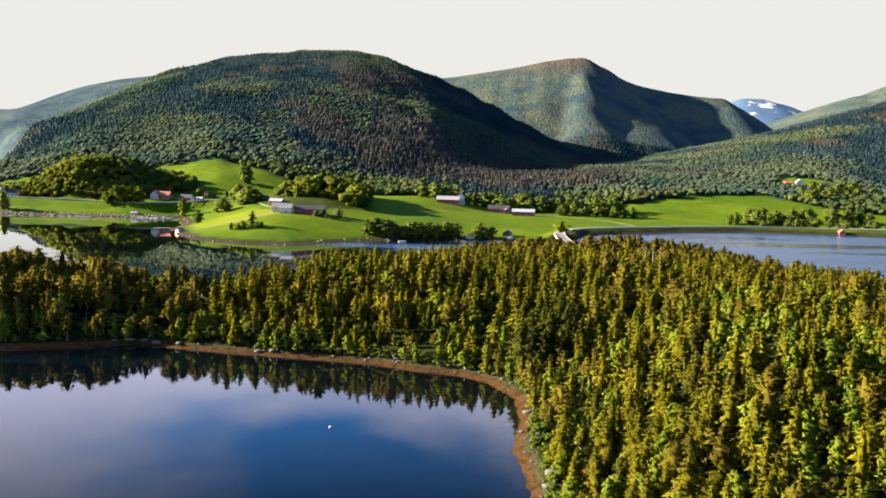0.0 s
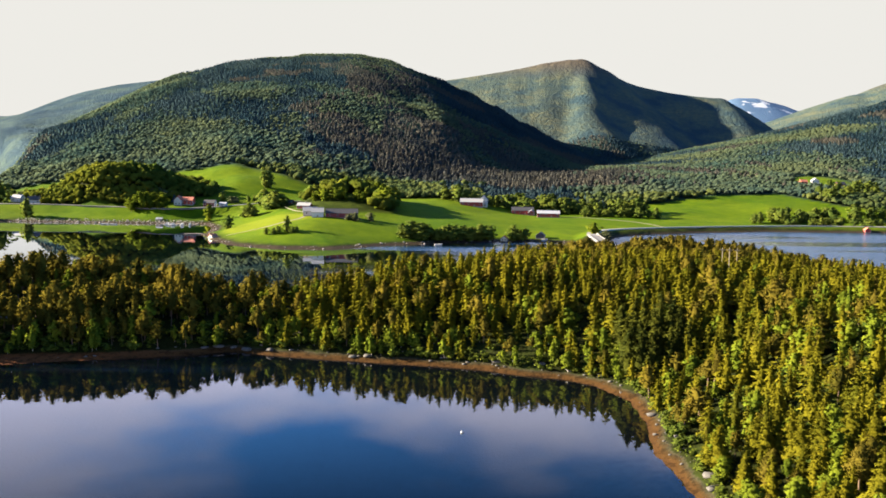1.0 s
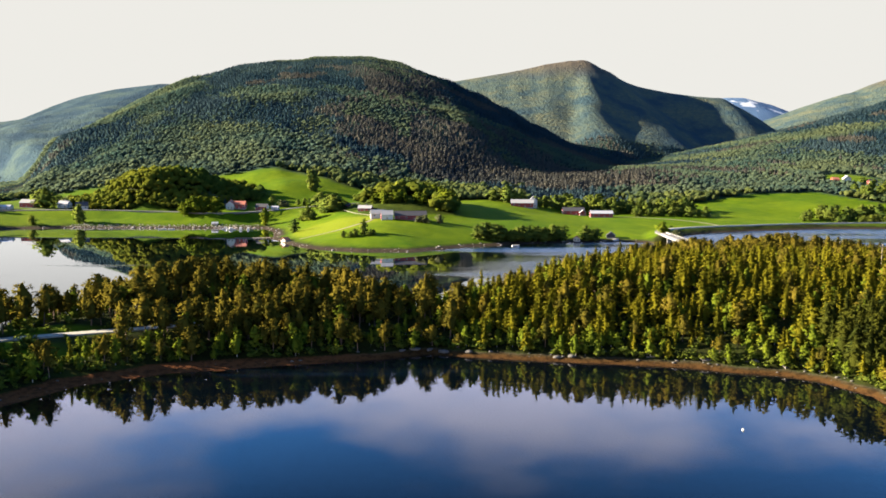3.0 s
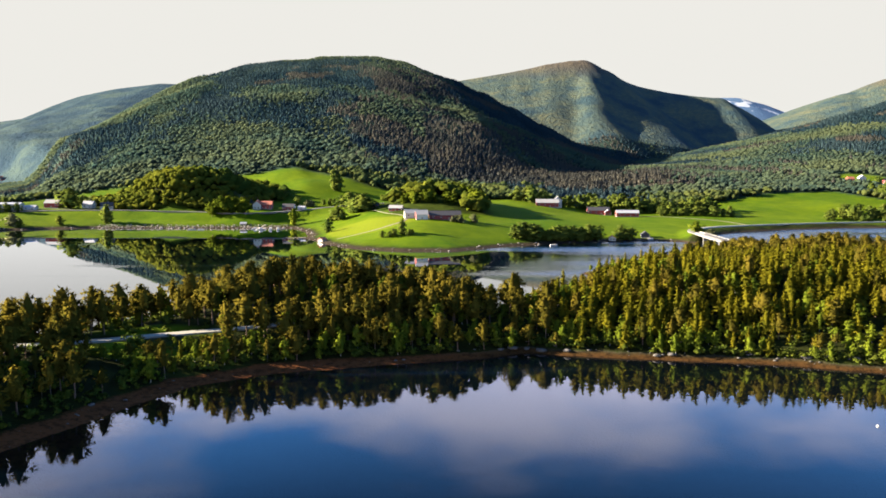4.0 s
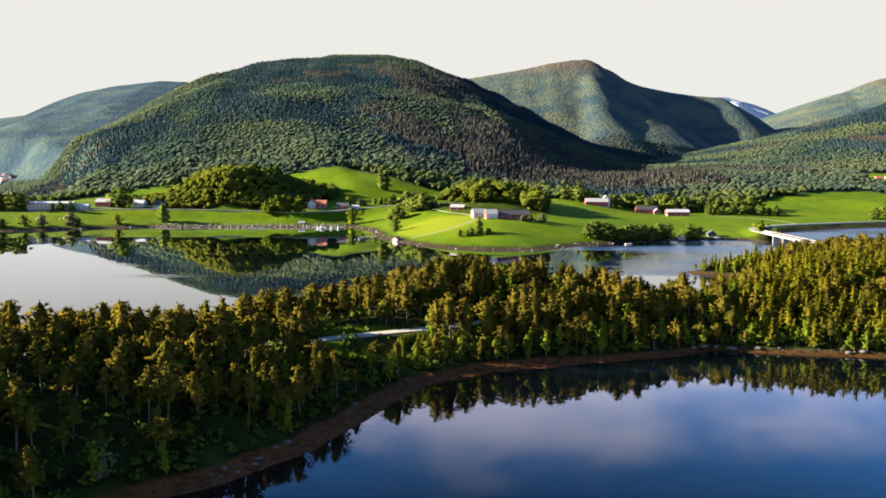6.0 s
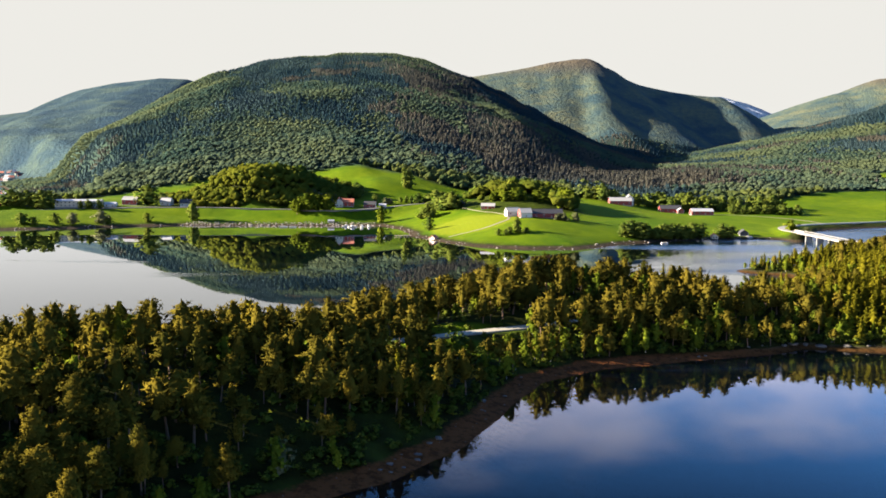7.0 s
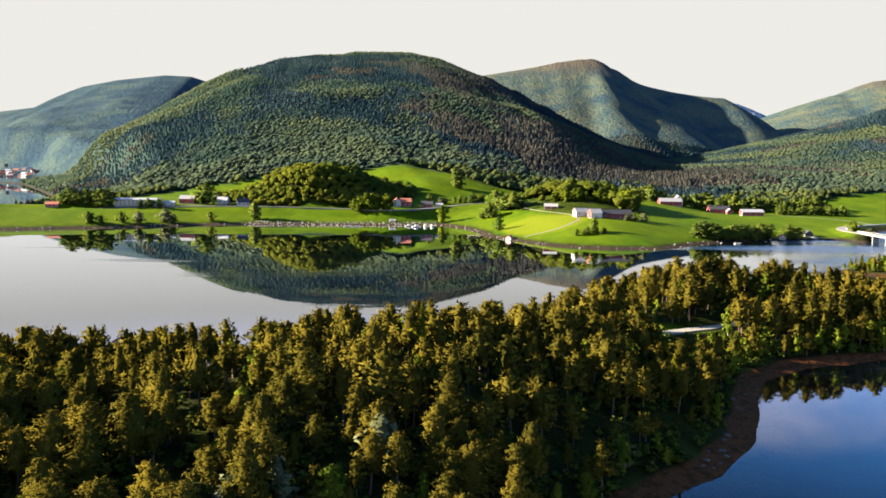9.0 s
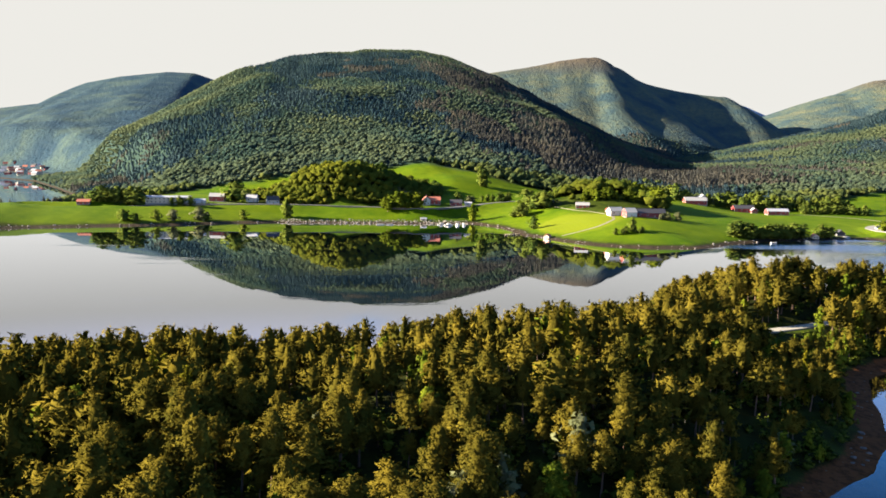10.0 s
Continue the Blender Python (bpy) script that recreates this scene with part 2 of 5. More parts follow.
def noise_node(n, l, scale, detail=4.0, rough=0.55, vector=None, dims=None):
    t = n.new("ShaderNodeTexNoise")
    t.inputs["Scale"].default_value, t.inputs["Detail"].default_value, t.inputs["Roughness"].default_value = scale, detail, rough
    if vector is not None:
        l.new(vector, t.inputs["Vector"])
    return t


def ramp_node(n, l, value, stops):
    r = n.new("ShaderNodeValToRGB")
    while len(r.color_ramp.elements) < len(stops):
        r.color_ramp.elements.new(0.5)
    for e, (p, c) in zip(r.color_ramp.elements, stops):
        e.position, e.color = p, (*c, 1) if len(c) == 3 else c
    l.new(value, r.inputs[0])
    return r


def mix_node(n, l, fac, a, b, mode='MIX'):
    m = n.new("ShaderNodeMixRGB")
    m.blend_type = mode
    for sock, v in zip(m.inputs, (fac, a, b)):
        if hasattr(v, "links"):
            l.new(v, sock)
        elif isinstance(v, tuple):
            sock.default_value = (*v, 1)
        else:
            sock.default_value = v
    return m


def range_node(n, l, value, a, b, lo=0.0, hi=1.0):
    r = n.new("ShaderNodeMapRange")
    r.interpolation_type = 'SMOOTHSTEP'
    for key, v in (("From Min", a), ("From Max", b), ("To Min", lo), ("To Max", hi)):
        r.inputs[key].default_value = v
    l.new(value, r.inputs["Value"])
    return r


def foliage(name, dark, light, tip, size=0.09, glow=0.16, grain=2.2, objectwise=False):
    """Leaves or needles: a tone for each plant and another for each spray, thin enough to let some light through."""
    m, n, l, out = material(name)
    geo = n.new("ShaderNodeNewGeometry")
    big = noise_node(n, l, size, 2.0, 0.5, geo.outputs["Position"])
    base = ramp_node(n, l, big.outputs["Fac"], [(0.34, dark), (0.66, light)])
    if objectwise:
        info = n.new("ShaderNodeObjectInfo")
        base = ramp_node(n, l, info.outputs["Random"], [(0.0, dark), (1.0, light)])
    spray = mix_node(n, l, range_node(n, l, geo.outputs["Random Per Island"], 0.45, 1.0, 0.0, 0.45).outputs[0], base.outputs[0], tip)
    d = n.new("ShaderNodeBsdfDiffuse")
    t = n.new("ShaderNodeBsdfTranslucent")
    tuft = noise_node(n, l, grain, 3.0, 0.6, geo.outputs["Position"])
    bp = n.new("ShaderNodeBump")
    bp.inputs["Strength"].default_value, bp.inputs["Distance"].default_value = 0.6, 0.7 / grain
    l.new(tuft.outputs["Fac"], bp.inputs["Height"])
    # leaves scatter light as one soft volume: shade by the way the crown bulges
    soft = n.new("ShaderNodeAttribute")
    soft.attribute_name = "soft"
    turn = n.new("ShaderNodeVectorTransform")
    turn.vector_type, turn.convert_from, turn.convert_to = 'NORMAL', 'OBJECT', 'WORLD'
    l.new(soft.outputs["Vector"], turn.inputs[0])
    l.new(turn.outputs[0], bp.inputs["Normal"])
    l.new(bp.outputs[0], d.inputs["Normal"])
    l.new(turn.outputs[0], t.inputs["Normal"])
    l.new(spray.outputs[0], d.inputs[0])
    l.new(spray.outputs[0], t.inputs[0])
    mx = n.new("ShaderNodeMixShader")
    mx.inputs[0].default_value = glow
    l.new(d.outputs[0], mx.inputs[1])
    l.new(t.outputs[0], mx.inputs[2])
    l.new(mx.outputs[0], out.inputs[0])
    return m


def plain(name, colour, rough=0.7, metal=0.0, vary=0.25, size=1.2, bump=0.0, streak=None):
    """Painted or raw surface with blotches, fine grain and an optional streak direction."""
    m, n, l, out = material(name)
    co = n.new("ShaderNodeTexCoord")
    vec = co.outputs["Object"]
    if streak:
        mp = n.new("ShaderNodeMapping")
        mp.inputs["Scale"].default_value = streak
        l.new(vec, mp.inputs[0])
        vec = mp.outputs[0]
    a = noise_node(n, l, size, 4.0, 0.6, vec)
    b = noise_node(n, l, size * 9, 2.0, 0.5, vec)
    lo = tuple(c * (1 - vary) for c in colour)
    hi = tuple(min(1, c * (1 + vary)) for c in colour)
    r1 = ramp_node(n, l, a.outputs["Fac"], [(0.3, lo), (0.7, hi)])
    r2 = mix_node(n, l, 0.35, r1.outputs[0], ramp_node(n, l, b.outputs["Fac"], [(0.3, lo), (0.7, hi)]).outputs[0])
    p = n.new("ShaderNodeBsdfPrincipled")
    l.new(r2.outputs[0], p.inputs["Base Color"])
    p.inputs["Roughness"].default_value, p.inputs["Metallic"].default_value = rough, metal
    if bump:
        bp = n.new("ShaderNodeBump")
        bp.inputs["Strength"].default_value = bump
        l.new(b.outputs["Fac"], bp.inputs["Height"])
        l.new(bp.outputs[0], p.inputs["Normal"])
    l.new(p.outputs[0], out.inputs[0])
    return m


def ground_material():
    m, n, l, out = material("ground")
    geo = n.new("ShaderNodeNewGeometry")
    pos = geo.outputs["Position"]
    sep = n.new("ShaderNodeSeparateXYZ")
    l.new(pos, sep.inputs[0])
    big, mid, fine = noise_node(n, l, 0.012, 4.0, 0.6, pos), noise_node(n, l, 0.11, 4.0, 0.6, pos), noise_node(n, l, 1.3, 3.0, 0.6, pos)
    att = n.new("ShaderNodeAttribute")
    att.attribute_name = "field"
    mow = n.new("ShaderNodeAttribute")
    mow.attribute_name = "mown"
    grass_a = ramp_node(n, l, big.outputs["Fac"], [(0.36, (0.024, 0.060, 0.0015)), (0.64, (0.084, 0.116, 0.002))])
    grass = mix_node(n, l, 0.45, grass_a.outputs[0], ramp_node(n, l, mid.outputs["Fac"], [(0.3, (0.030, 0.066, 0.0015)), (0.7, (0.090, 0.128, 0.003))]).outputs[0])
    stripes = n.new("ShaderNodeTexWave")
    stripes.inputs["Scale"].default_value, stripes.inputs["Distortion"].default_value = 0.07, 1.5
    l.new(pos, stripes.inputs["Vector"])
    mown = mix_node(n, l, range_node(n, l, stripes.outputs["Fac"], 0.2, 0.8, 0.92, 1.0).outputs[0], grass.outputs[0], (0.104, 0.130, 0.006))
    grass2 = mix_node(n, l, mow.outputs["Fac"], grass.outputs[0], mown.outputs[0])
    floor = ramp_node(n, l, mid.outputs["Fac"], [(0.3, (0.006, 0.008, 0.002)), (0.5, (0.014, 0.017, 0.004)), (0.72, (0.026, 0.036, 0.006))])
    # floor of the hill forests: canopy tones, with distance haze put in as blue
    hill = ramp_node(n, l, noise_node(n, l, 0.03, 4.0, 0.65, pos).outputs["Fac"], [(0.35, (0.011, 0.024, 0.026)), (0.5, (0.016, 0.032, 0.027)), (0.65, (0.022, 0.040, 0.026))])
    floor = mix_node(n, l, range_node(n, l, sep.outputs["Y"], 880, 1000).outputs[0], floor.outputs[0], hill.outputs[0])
    # closed canopy of the far slopes: birch and spruce in patches, haze blue mixed in
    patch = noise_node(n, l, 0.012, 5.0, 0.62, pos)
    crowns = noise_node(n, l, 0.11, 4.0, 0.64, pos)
    far_hazed = ramp_node(n, l, patch.outputs["Fac"], [(0.38, (0.024, 0.044, 0.054)), (0.50, (0.050, 0.067, 0.054)), (0.62, (0.082, 0.088, 0.054))])
    far_b = mix_node(n, l, range_node(n, l, crowns.outputs["Fac"], 0.38, 0.62, 0.55, 0.0).outputs[0], far_hazed.outputs[0], (0.024, 0.044, 0.052))
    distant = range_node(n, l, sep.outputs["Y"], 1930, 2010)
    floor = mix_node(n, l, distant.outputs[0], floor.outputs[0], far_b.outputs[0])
    # birch slopes of the distant fell in the west, haze painted in as blue
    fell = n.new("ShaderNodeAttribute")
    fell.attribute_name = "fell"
    fell_hazed = ramp_node(n, l, patch.outputs["Fac"], [(0.38, (0.012, 0.030, 0.050)), (0.50, (0.023, 0.045, 0.058)), (0.62, (0.042, 0.066, 0.060))])
    fell_b = mix_node(n, l, range_node(n, l, crowns.outputs["Fac"], 0.38, 0.62, 0.5, 0.0).outputs[0], fell_hazed.outputs[0], (0.021, 0.040, 0.054))
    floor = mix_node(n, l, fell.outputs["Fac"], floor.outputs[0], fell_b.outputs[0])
    # open heath on the heights
    heath = ramp_node(n, l, mid.outputs["Fac"], [(0.3, (0.048, 0.042, 0.034)), (0.7, (0.078, 0.066, 0.048))])
    high = range_node(n, l, sep.outputs["Z"], 255, 325)
    floor2 = mix_node(n, l, high.outputs[0], floor.outputs[0], heath.outputs[0])
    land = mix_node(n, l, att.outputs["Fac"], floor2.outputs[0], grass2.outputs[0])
    # weed, stones and sea bed by height above the water; light lost with depth is painted into the bed
    zj = n.new("ShaderNodeMath")
    zj.operation = 'MULTIPLY_ADD'
    l.new(mid.outputs["Fac"], zj.inputs[0])
    zj.inputs[1].default_value = 0.9
    l.new(sep.outputs["Z"], zj.inputs[2])
    zf = n.new("ShaderNodeMath")
    zf.operation = 'MULTIPLY_ADD'
    l.new(fine.outputs["Fac"], zf.inputs[0])
    zf.inputs[1].default_value = 0.7
    l.new(zj.outputs[0], zf.inputs[2])
    zn = range_node(n, l, zf.outputs[0], -7.0, 3.0)
    zn.interpolation_type = 'LINEAR'
    band = ramp_node(n, l, zn.outputs[0], [(0.0, (0.002, 0.005, 0.010)), (0.40, (0.003, 0.008, 0.010)), (0.62, (0.020, 0.015, 0.007)), (0.74, (0.040, 0.020, 0.008)),
                                           (0.84, (0.048, 0.025, 0.008)), (0.885, (0.034, 0.025, 0.011)), (0.91, (0.048, 0.042, 0.026)), (0.94, (0.026, 0.034, 0.006))])
    band = mix_node(n, l, range_node(n, l, sep.outputs["Y"], 470, 580).outputs[0], band.outputs[0], mix_node(n, l, 0.8, band.outputs[0], (0.034, 0.028, 0.020)).outputs[0])
    # western weed coloured redder and brighter, to make up for the shade lying there
    thick = mix_node(n, l, range_node(n, l, sep.outputs["X"], -90, -150).outputs[0], band.outputs[0], mix_node(n, l, range_node(n, l, zf.outputs[0], -1.6, -0.2).outputs[0], band.outputs[0], (0.095, 0.036, 0.013)).outputs[0])
    band = mix_node(n, l, range_node(n, l, sep.outputs["Y"], 320, 360, 1.0, 0.0).outputs[0], band.outputs[0], thick.outputs[0])
    wrack = noise_node(n, l, 0.45, 4.0, 0.7, pos)   # clumps of weed and bare gravel
    band = mix_node(n, l, range_node(n, l, wrack.outputs["Fac"], 0.45, 0.62, 0.0, 0.75).outputs[0], band.outputs[0], mix_node(n, l, 1.0, band.outputs[0], (0.32, 0.34, 0.4), 'MULTIPLY').outputs[0])
    above = range_node(n, l, zf.outputs[0], 1.9, 2.4)
    col = mix_node(n, l, above.outputs[0], band.outputs[0], land.outputs[0])
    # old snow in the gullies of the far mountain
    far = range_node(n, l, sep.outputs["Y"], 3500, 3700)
    gully = noise_node(n, l, 0.011, 3.0, 0.55, pos)
    snow = range_node(n, l, gully.outputs["Fac"], 0.57, 0.61)
    sm = n.new("ShaderNodeMath")
    sm.operation = 'MULTIPLY'
    l.new(far.outputs[0], sm.inputs[0])
    l.new(snow.outputs[0], sm.inputs[1])
    # far mountain rock, with the blue of distance haze put into its colour
    hazy_rock = mix_node(n, l, far.outputs[0], col.outputs[0], (0.060, 0.105, 0.180))
    col2 = mix_node(n, l, sm.outputs[0], hazy_rock.outputs[0], (0.34, 0.37, 0.42))
    p = n.new("ShaderNodeBsdfPrincipled")
    l.new(col2.outputs[0], p.inputs["Base Color"])
    p.inputs["Roughness"].default_value = 0.9
    p.inputs["Specular IOR Level"].default_value = 0.03
    bp = n.new("ShaderNodeBump")
    bp.inputs["Strength"].default_value, bp.inputs["Distance"].default_value = 0.6, 0.4
    l.new(fine.outputs["Fac"], bp.inputs["Height"])
    canopy = n.new("ShaderNodeBump")
    canopy.inputs["Distance"].default_value = 5.5
    both = n.new("ShaderNodeMath")
    both.operation = 'MAXIMUM'
    l.new(distant.outputs[0], both.inputs[0])
    l.new(fell.outputs["Fac"], both.inputs[1])
    l.new(range_node(n, l, both.outputs[0], 0.0, 1.0, 0.0, 0.9).outputs[0], canopy.inputs["Strength"])
    l.new(crowns.outputs["Fac"], canopy.inputs["Height"])
    l.new(bp.outputs[0], canopy.inputs["Normal"])
    l.new(canopy.outputs[0], p.inputs["Normal"])
    l.new(p.outputs[0], out.inputs[0])
    return m


def water_material():
    m, n, l, out = material("water")
    geo = n.new("ShaderNodeNewGeometry")
    mp = n.new("ShaderNodeMapping")
    mp.inputs["Scale"].default_value = (0.35, 1.0, 1.0)
    l.new(geo.outputs["Position"], mp.inputs[0])
    wave = noise_node(n, l, 0.55, 3.0, 0.55, mp.outputs[0])
    # breezy patches that ruffle the calm sheet
    mp2 = n.new("ShaderNodeMapping")
    mp2.inputs["Scale"].default_value = (0.0035, 0.026, 1.0)
    l.new(geo.outputs["Position"], mp2.inputs[0])
    breeze = noise_node(n, l, 1.0, 4.0, 0.55, mp2.outputs[0])
    sepw = n.new("ShaderNodeSeparateXYZ")
    l.new(geo.outputs["Position"], sepw.inputs[0])
    east = range_node(n, l, sepw.outputs["X"], -160, 20)
    north = range_node(n, l, sepw.outputs["Y"], 380, 470)
    strait = n.new("ShaderNodeMath")
    strait.operation = 'MULTIPLY'
    l.new(east.outputs[0], strait.inputs[0])
    l.new(north.outputs[0], strait.inputs[1])
    windy = n.new("ShaderNodeMath")
    windy.operation = 'MULTIPLY_ADD'
    windy.inputs[1].default_value = 0.36
    l.new(strait.outputs[0], windy.inputs[0])
    l.new(breeze.outputs["Fac"], windy.inputs[2])
    amount = range_node(n, l, windy.outputs[0], 0.58, 0.95, 0.006, 1.0)
    bp = n.new("ShaderNodeBump")
    bp.inputs["Distance"].default_value = 0.25
    l.new(amount.outputs[0], bp.inputs["Strength"])
    l.new(wave.outputs["Fac"], bp.inputs["Height"])
    fr = n.new("ShaderNodeFresnel")
    fr.inputs["IOR"].default_value = 1.6
    l.new(bp.outputs[0], fr.inputs["Normal"])
    gl = n.new("ShaderNodeBsdfGlossy")
    l.new(range_node(n, l, windy.outputs[0], 0.60, 0.95, 0.006, 0.22).outputs[0], gl.inputs["Roughness"])
    l.new(bp.outputs[0], gl.inputs["Normal"])
    tr = n.new("ShaderNodeBsdfTransparent")
    tr.inputs[0].default_value = (0.62, 0.76, 0.78, 1)
    gl.inputs["Color"].default_value = (0.95, 0.965, 1, 1)
    body = n.new("ShaderNodeBsdfDiffuse")
    body.inputs[0].default_value = (0.010, 0.046, 0.115, 1)
    deep = n.new("ShaderNodeMixShader")
    wind = range_node(n, l, windy.outputs[0], 0.60, 0.95, 0.0, 1.0)
    blue_share = range_node(n, l, wind.outputs[0], 0.0, 1.0, 0.02, 0.6)   # on ruffled water, blue colour stands in for mirrored high sky
    l.new(blue_share.outputs[0], deep.inputs[0])
    l.new(tr.outputs[0], deep.inputs[1])
    l.new(body.outputs[0], deep.inputs[2])
    sheen = range_node(n, l, fr.outputs[0], 0.13, 0.60, 0.0, 0.94)
    sheen.interpolation_type = 'LINEAR'
    mx = n.new("ShaderNodeMixShader")
    dull = n.new("ShaderNodeMath")   # small waves also mirror less at a low angle
    dull.operation = 'MULTIPLY'
    l.new(sheen.outputs[0], dull.inputs[0])
    l.new(range_node(n, l, wind.outputs[0], 0.0, 1.0, 1.0, 0.5).outputs[0], dull.inputs[1])
    l.new(dull.outputs[0], mx.inputs[0])
    l.new(deep.outputs[0], mx.inputs[1])
    l.new(gl.outputs[0], mx.inputs[2])
    l.new(mx.outputs[0], out.inputs[0])
    return m


M_GROUND, M_WATER = ground_material(), water_material()
M_PINE = foliage("pine_needles", (0.032, 0.033, 0.006), (0.094, 0.074, 0.010), (0.112, 0.088, 0.012), glow=0.14)
# raised above the pine tone, so sun on the eastern slope is in the colour
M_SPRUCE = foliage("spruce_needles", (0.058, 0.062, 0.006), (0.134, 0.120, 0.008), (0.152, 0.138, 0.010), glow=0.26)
M_DARK_SPRUCE = foliage("dark_spruce_needles", (0.016, 0.022, 0.005), (0.046, 0.050, 0.007), (0.058, 0.062, 0.008), glow=0.12)
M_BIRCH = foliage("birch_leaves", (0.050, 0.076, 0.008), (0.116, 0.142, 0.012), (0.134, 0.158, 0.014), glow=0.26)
M_BLOSSOM = foliage("blossoming_leaves", (0.080, 0.092, 0.040), (0.13, 0.14, 0.070), (0.20, 0.20, 0.12), glow=0.3)
M_GARDEN = foliage("garden_leaves", (0.040, 0.065, 0.012), (0.085, 0.105, 0.014), (0.120, 0.130, 0.018), size=0.05)
M_FIELD_TREE = foliage("field_tree_leaves", (0.052, 0.086, 0.018), (0.112, 0.136, 0.022), (0.140, 0.160, 0.026), size=0.05, glow=0.24)
# next two: distance haze is put into the foliage colour as extra blue
M_HAZED_CONIFER = foliage("hazed_conifer", (0.016, 0.040, 0.058), (0.048, 0.082, 0.094), (0.058, 0.092, 0.100), glow=0.4, size=0.008, grain=0.5)
M_HAZED_LEAF = foliage("hazed_leaves", (0.044, 0.084, 0.072), (0.112, 0.142, 0.074), (0.122, 0.152, 0.078), glow=0.4, size=0.009, grain=0.5)
M_LOW_LEAF = foliage("lowland_leaves", (0.052, 0.086, 0.036), (0.136, 0.160, 0.046), (0.150, 0.172, 0.050), glow=0.45, size=0.03, grain=0.5)
M_HILL_LEAF = foliage("hill_leaves", (0.052, 0.088, 0.016), (0.150, 0.160, 0.018), (0.168, 0.176, 0.022), glow=0.5, size=0.02, grain=0.5)
# brown needles, with haze blue mixed into the colour
M_HAZED_PINE = foliage("hazed_brown_pine", (0.056, 0.064, 0.064), (0.110, 0.104, 0.084), (0.120, 0.114, 0.090), glow=0.4, size=0.014, grain=0.5)
M_BARK = plain("bark", (0.09, 0.055, 0.035), 0.9, vary=0.4, size=3.0)
M_BIRCH_BARK = plain("pale_bark", (0.25, 0.23, 0.2), 0.9, vary=0.4, size=3.0)
M_RED = plain("red_paint", (0.23, 0.028, 0.024), 0.75, vary=0.25, size=0.6, streak=(1, 1, 0.15))
M_DARK_RED = plain("dark_red_paint", (0.16, 0.03, 0.03), 0.8, vary=0.25, size=0.6, streak=(1, 1, 0.15))
M_WHITE = plain("white_paint", (0.40, 0.40, 0.388), 0.65, vary=0.08, size=0.8, streak=(1, 1, 0.2))
M_TRACK = plain("trodden_gravel", (0.12, 0.112, 0.07), 0.95, vary=0.3, size=0.5, bump=0.3)
M_CREAM = plain("cream_paint", (0.36, 0.335, 0.26), 0.7, vary=0.1, size=0.8)
M_ORANGE = plain("orange_paint", (0.26, 0.075, 0.035), 0.7, vary=0.15, size=0.8)
M_SLATE = plain("grey_roofing", (0.27, 0.28, 0.31), 0.6, vary=0.2, size=0.5, streak=(1, 0.2, 1))
M_DARK_ROOF = plain("dark_roofing", (0.03, 0.03, 0.036), 0.7, vary=0.3, size=0.5)
M_TILE = plain("red_tiles", (0.32, 0.10, 0.06), 0.8, vary=0.25, size=1.5)
M_TIN = plain("pale_sheet_roof", (0.25, 0.25, 0.25), 0.45, vary=0.12, size=0.4, streak=(0.3, 2, 1))
M_GLASS = plain("window_glass", (0.03, 0.035, 0.04), 0.08, vary=0.2)
M_CONCRETE = plain("concrete", (0.19, 0.187, 0.18), 0.85, vary=0.15, size=0.25, bump=0.1)
M_PALE_CONCRETE = plain("pale_concrete", (0.26, 0.255, 0.24), 0.85, vary=0.2, size=0.25, bump=0.1)
M_ASPHALT = plain("asphalt", (0.085, 0.083, 0.082), 0.9, vary=0.2, size=0.2, bump=0.1)
M_PALE_ROAD = plain("sun_bleached_asphalt", (0.14, 0.137, 0.13), 0.9, vary=0.2, size=0.2, bump=0.1)
M_GRAVEL = plain("gravel", (0.21, 0.20, 0.17), 0.95, vary=0.2, size=0.6, bump=0.3)
M_STONE = plain("shore_stone", (0.064, 0.060, 0.055), 0.9, vary=0.35, size=0.8, bump=0.3)
M_QUAY = plain("pale_quay_stone", (0.19, 0.172, 0.160), 0.9, vary=0.4, size=0.8, bump=0.3)
M_WOOD = plain("weathered_wood", (0.24, 0.20, 0.16), 0.85, vary=0.3, size=1.0, streak=(0.2, 2, 2))
M_POLE = plain("pale_pole_wood", (0.17, 0.14, 0.10), 0.8, vary=0.2, size=1.0)
M_STEEL = plain("galvanised_steel", (0.55, 0.56, 0.57), 0.4, 0.7, vary=0.1)


# ---- mesh helpers ----
def mesh_from(name, verts, faces_flat, counts, mats, face_mat=None):
    me = bpy.data.meshes.new(name)
    verts = np.asarray(verts, np.float32)
    faces_flat, counts = np.asarray(faces_flat, np.int32), np.asarray(counts, np.int32)
    me.vertices.add(len(verts))
    me.vertices.foreach_set("co", verts.ravel())
    me.loops.add(len(faces_flat))
    me.loops.foreach_set("vertex_index", faces_flat)
    me.polygons.add(len(counts))
    me.polygons.foreach_set("loop_start", np.concatenate(([0], np.cumsum(counts)[:-1])).astype(np.int32))
    me.polygons.foreach_set("loop_total", counts)
    for mt in mats:
        me.materials.append(mt)
    if face_mat is not None:
        me.polygons.foreach_set("material_index", np.asarray(face_mat, np.int32))
    me.update(calc_edges=True)
    return me


def part(name, bm, mat, parent=None, label=""):
    me = bpy.data.meshes.new(name)
    bm.to_mesh(me)
    bm.free()
    me.materials.append(mat)
    ob = new(name, me)
    if parent is not None:
        ob.parent = parent
    return tagged(ob, label)


def thing(name, x, y, z, rz, label, category, group=""):
    ob = new(name)
    ob.empty_display_size = 0.5
    ob.matrix_basis = pose(x, y, z, 0, 0, rz)
    return tagged(ob, label, category, group)


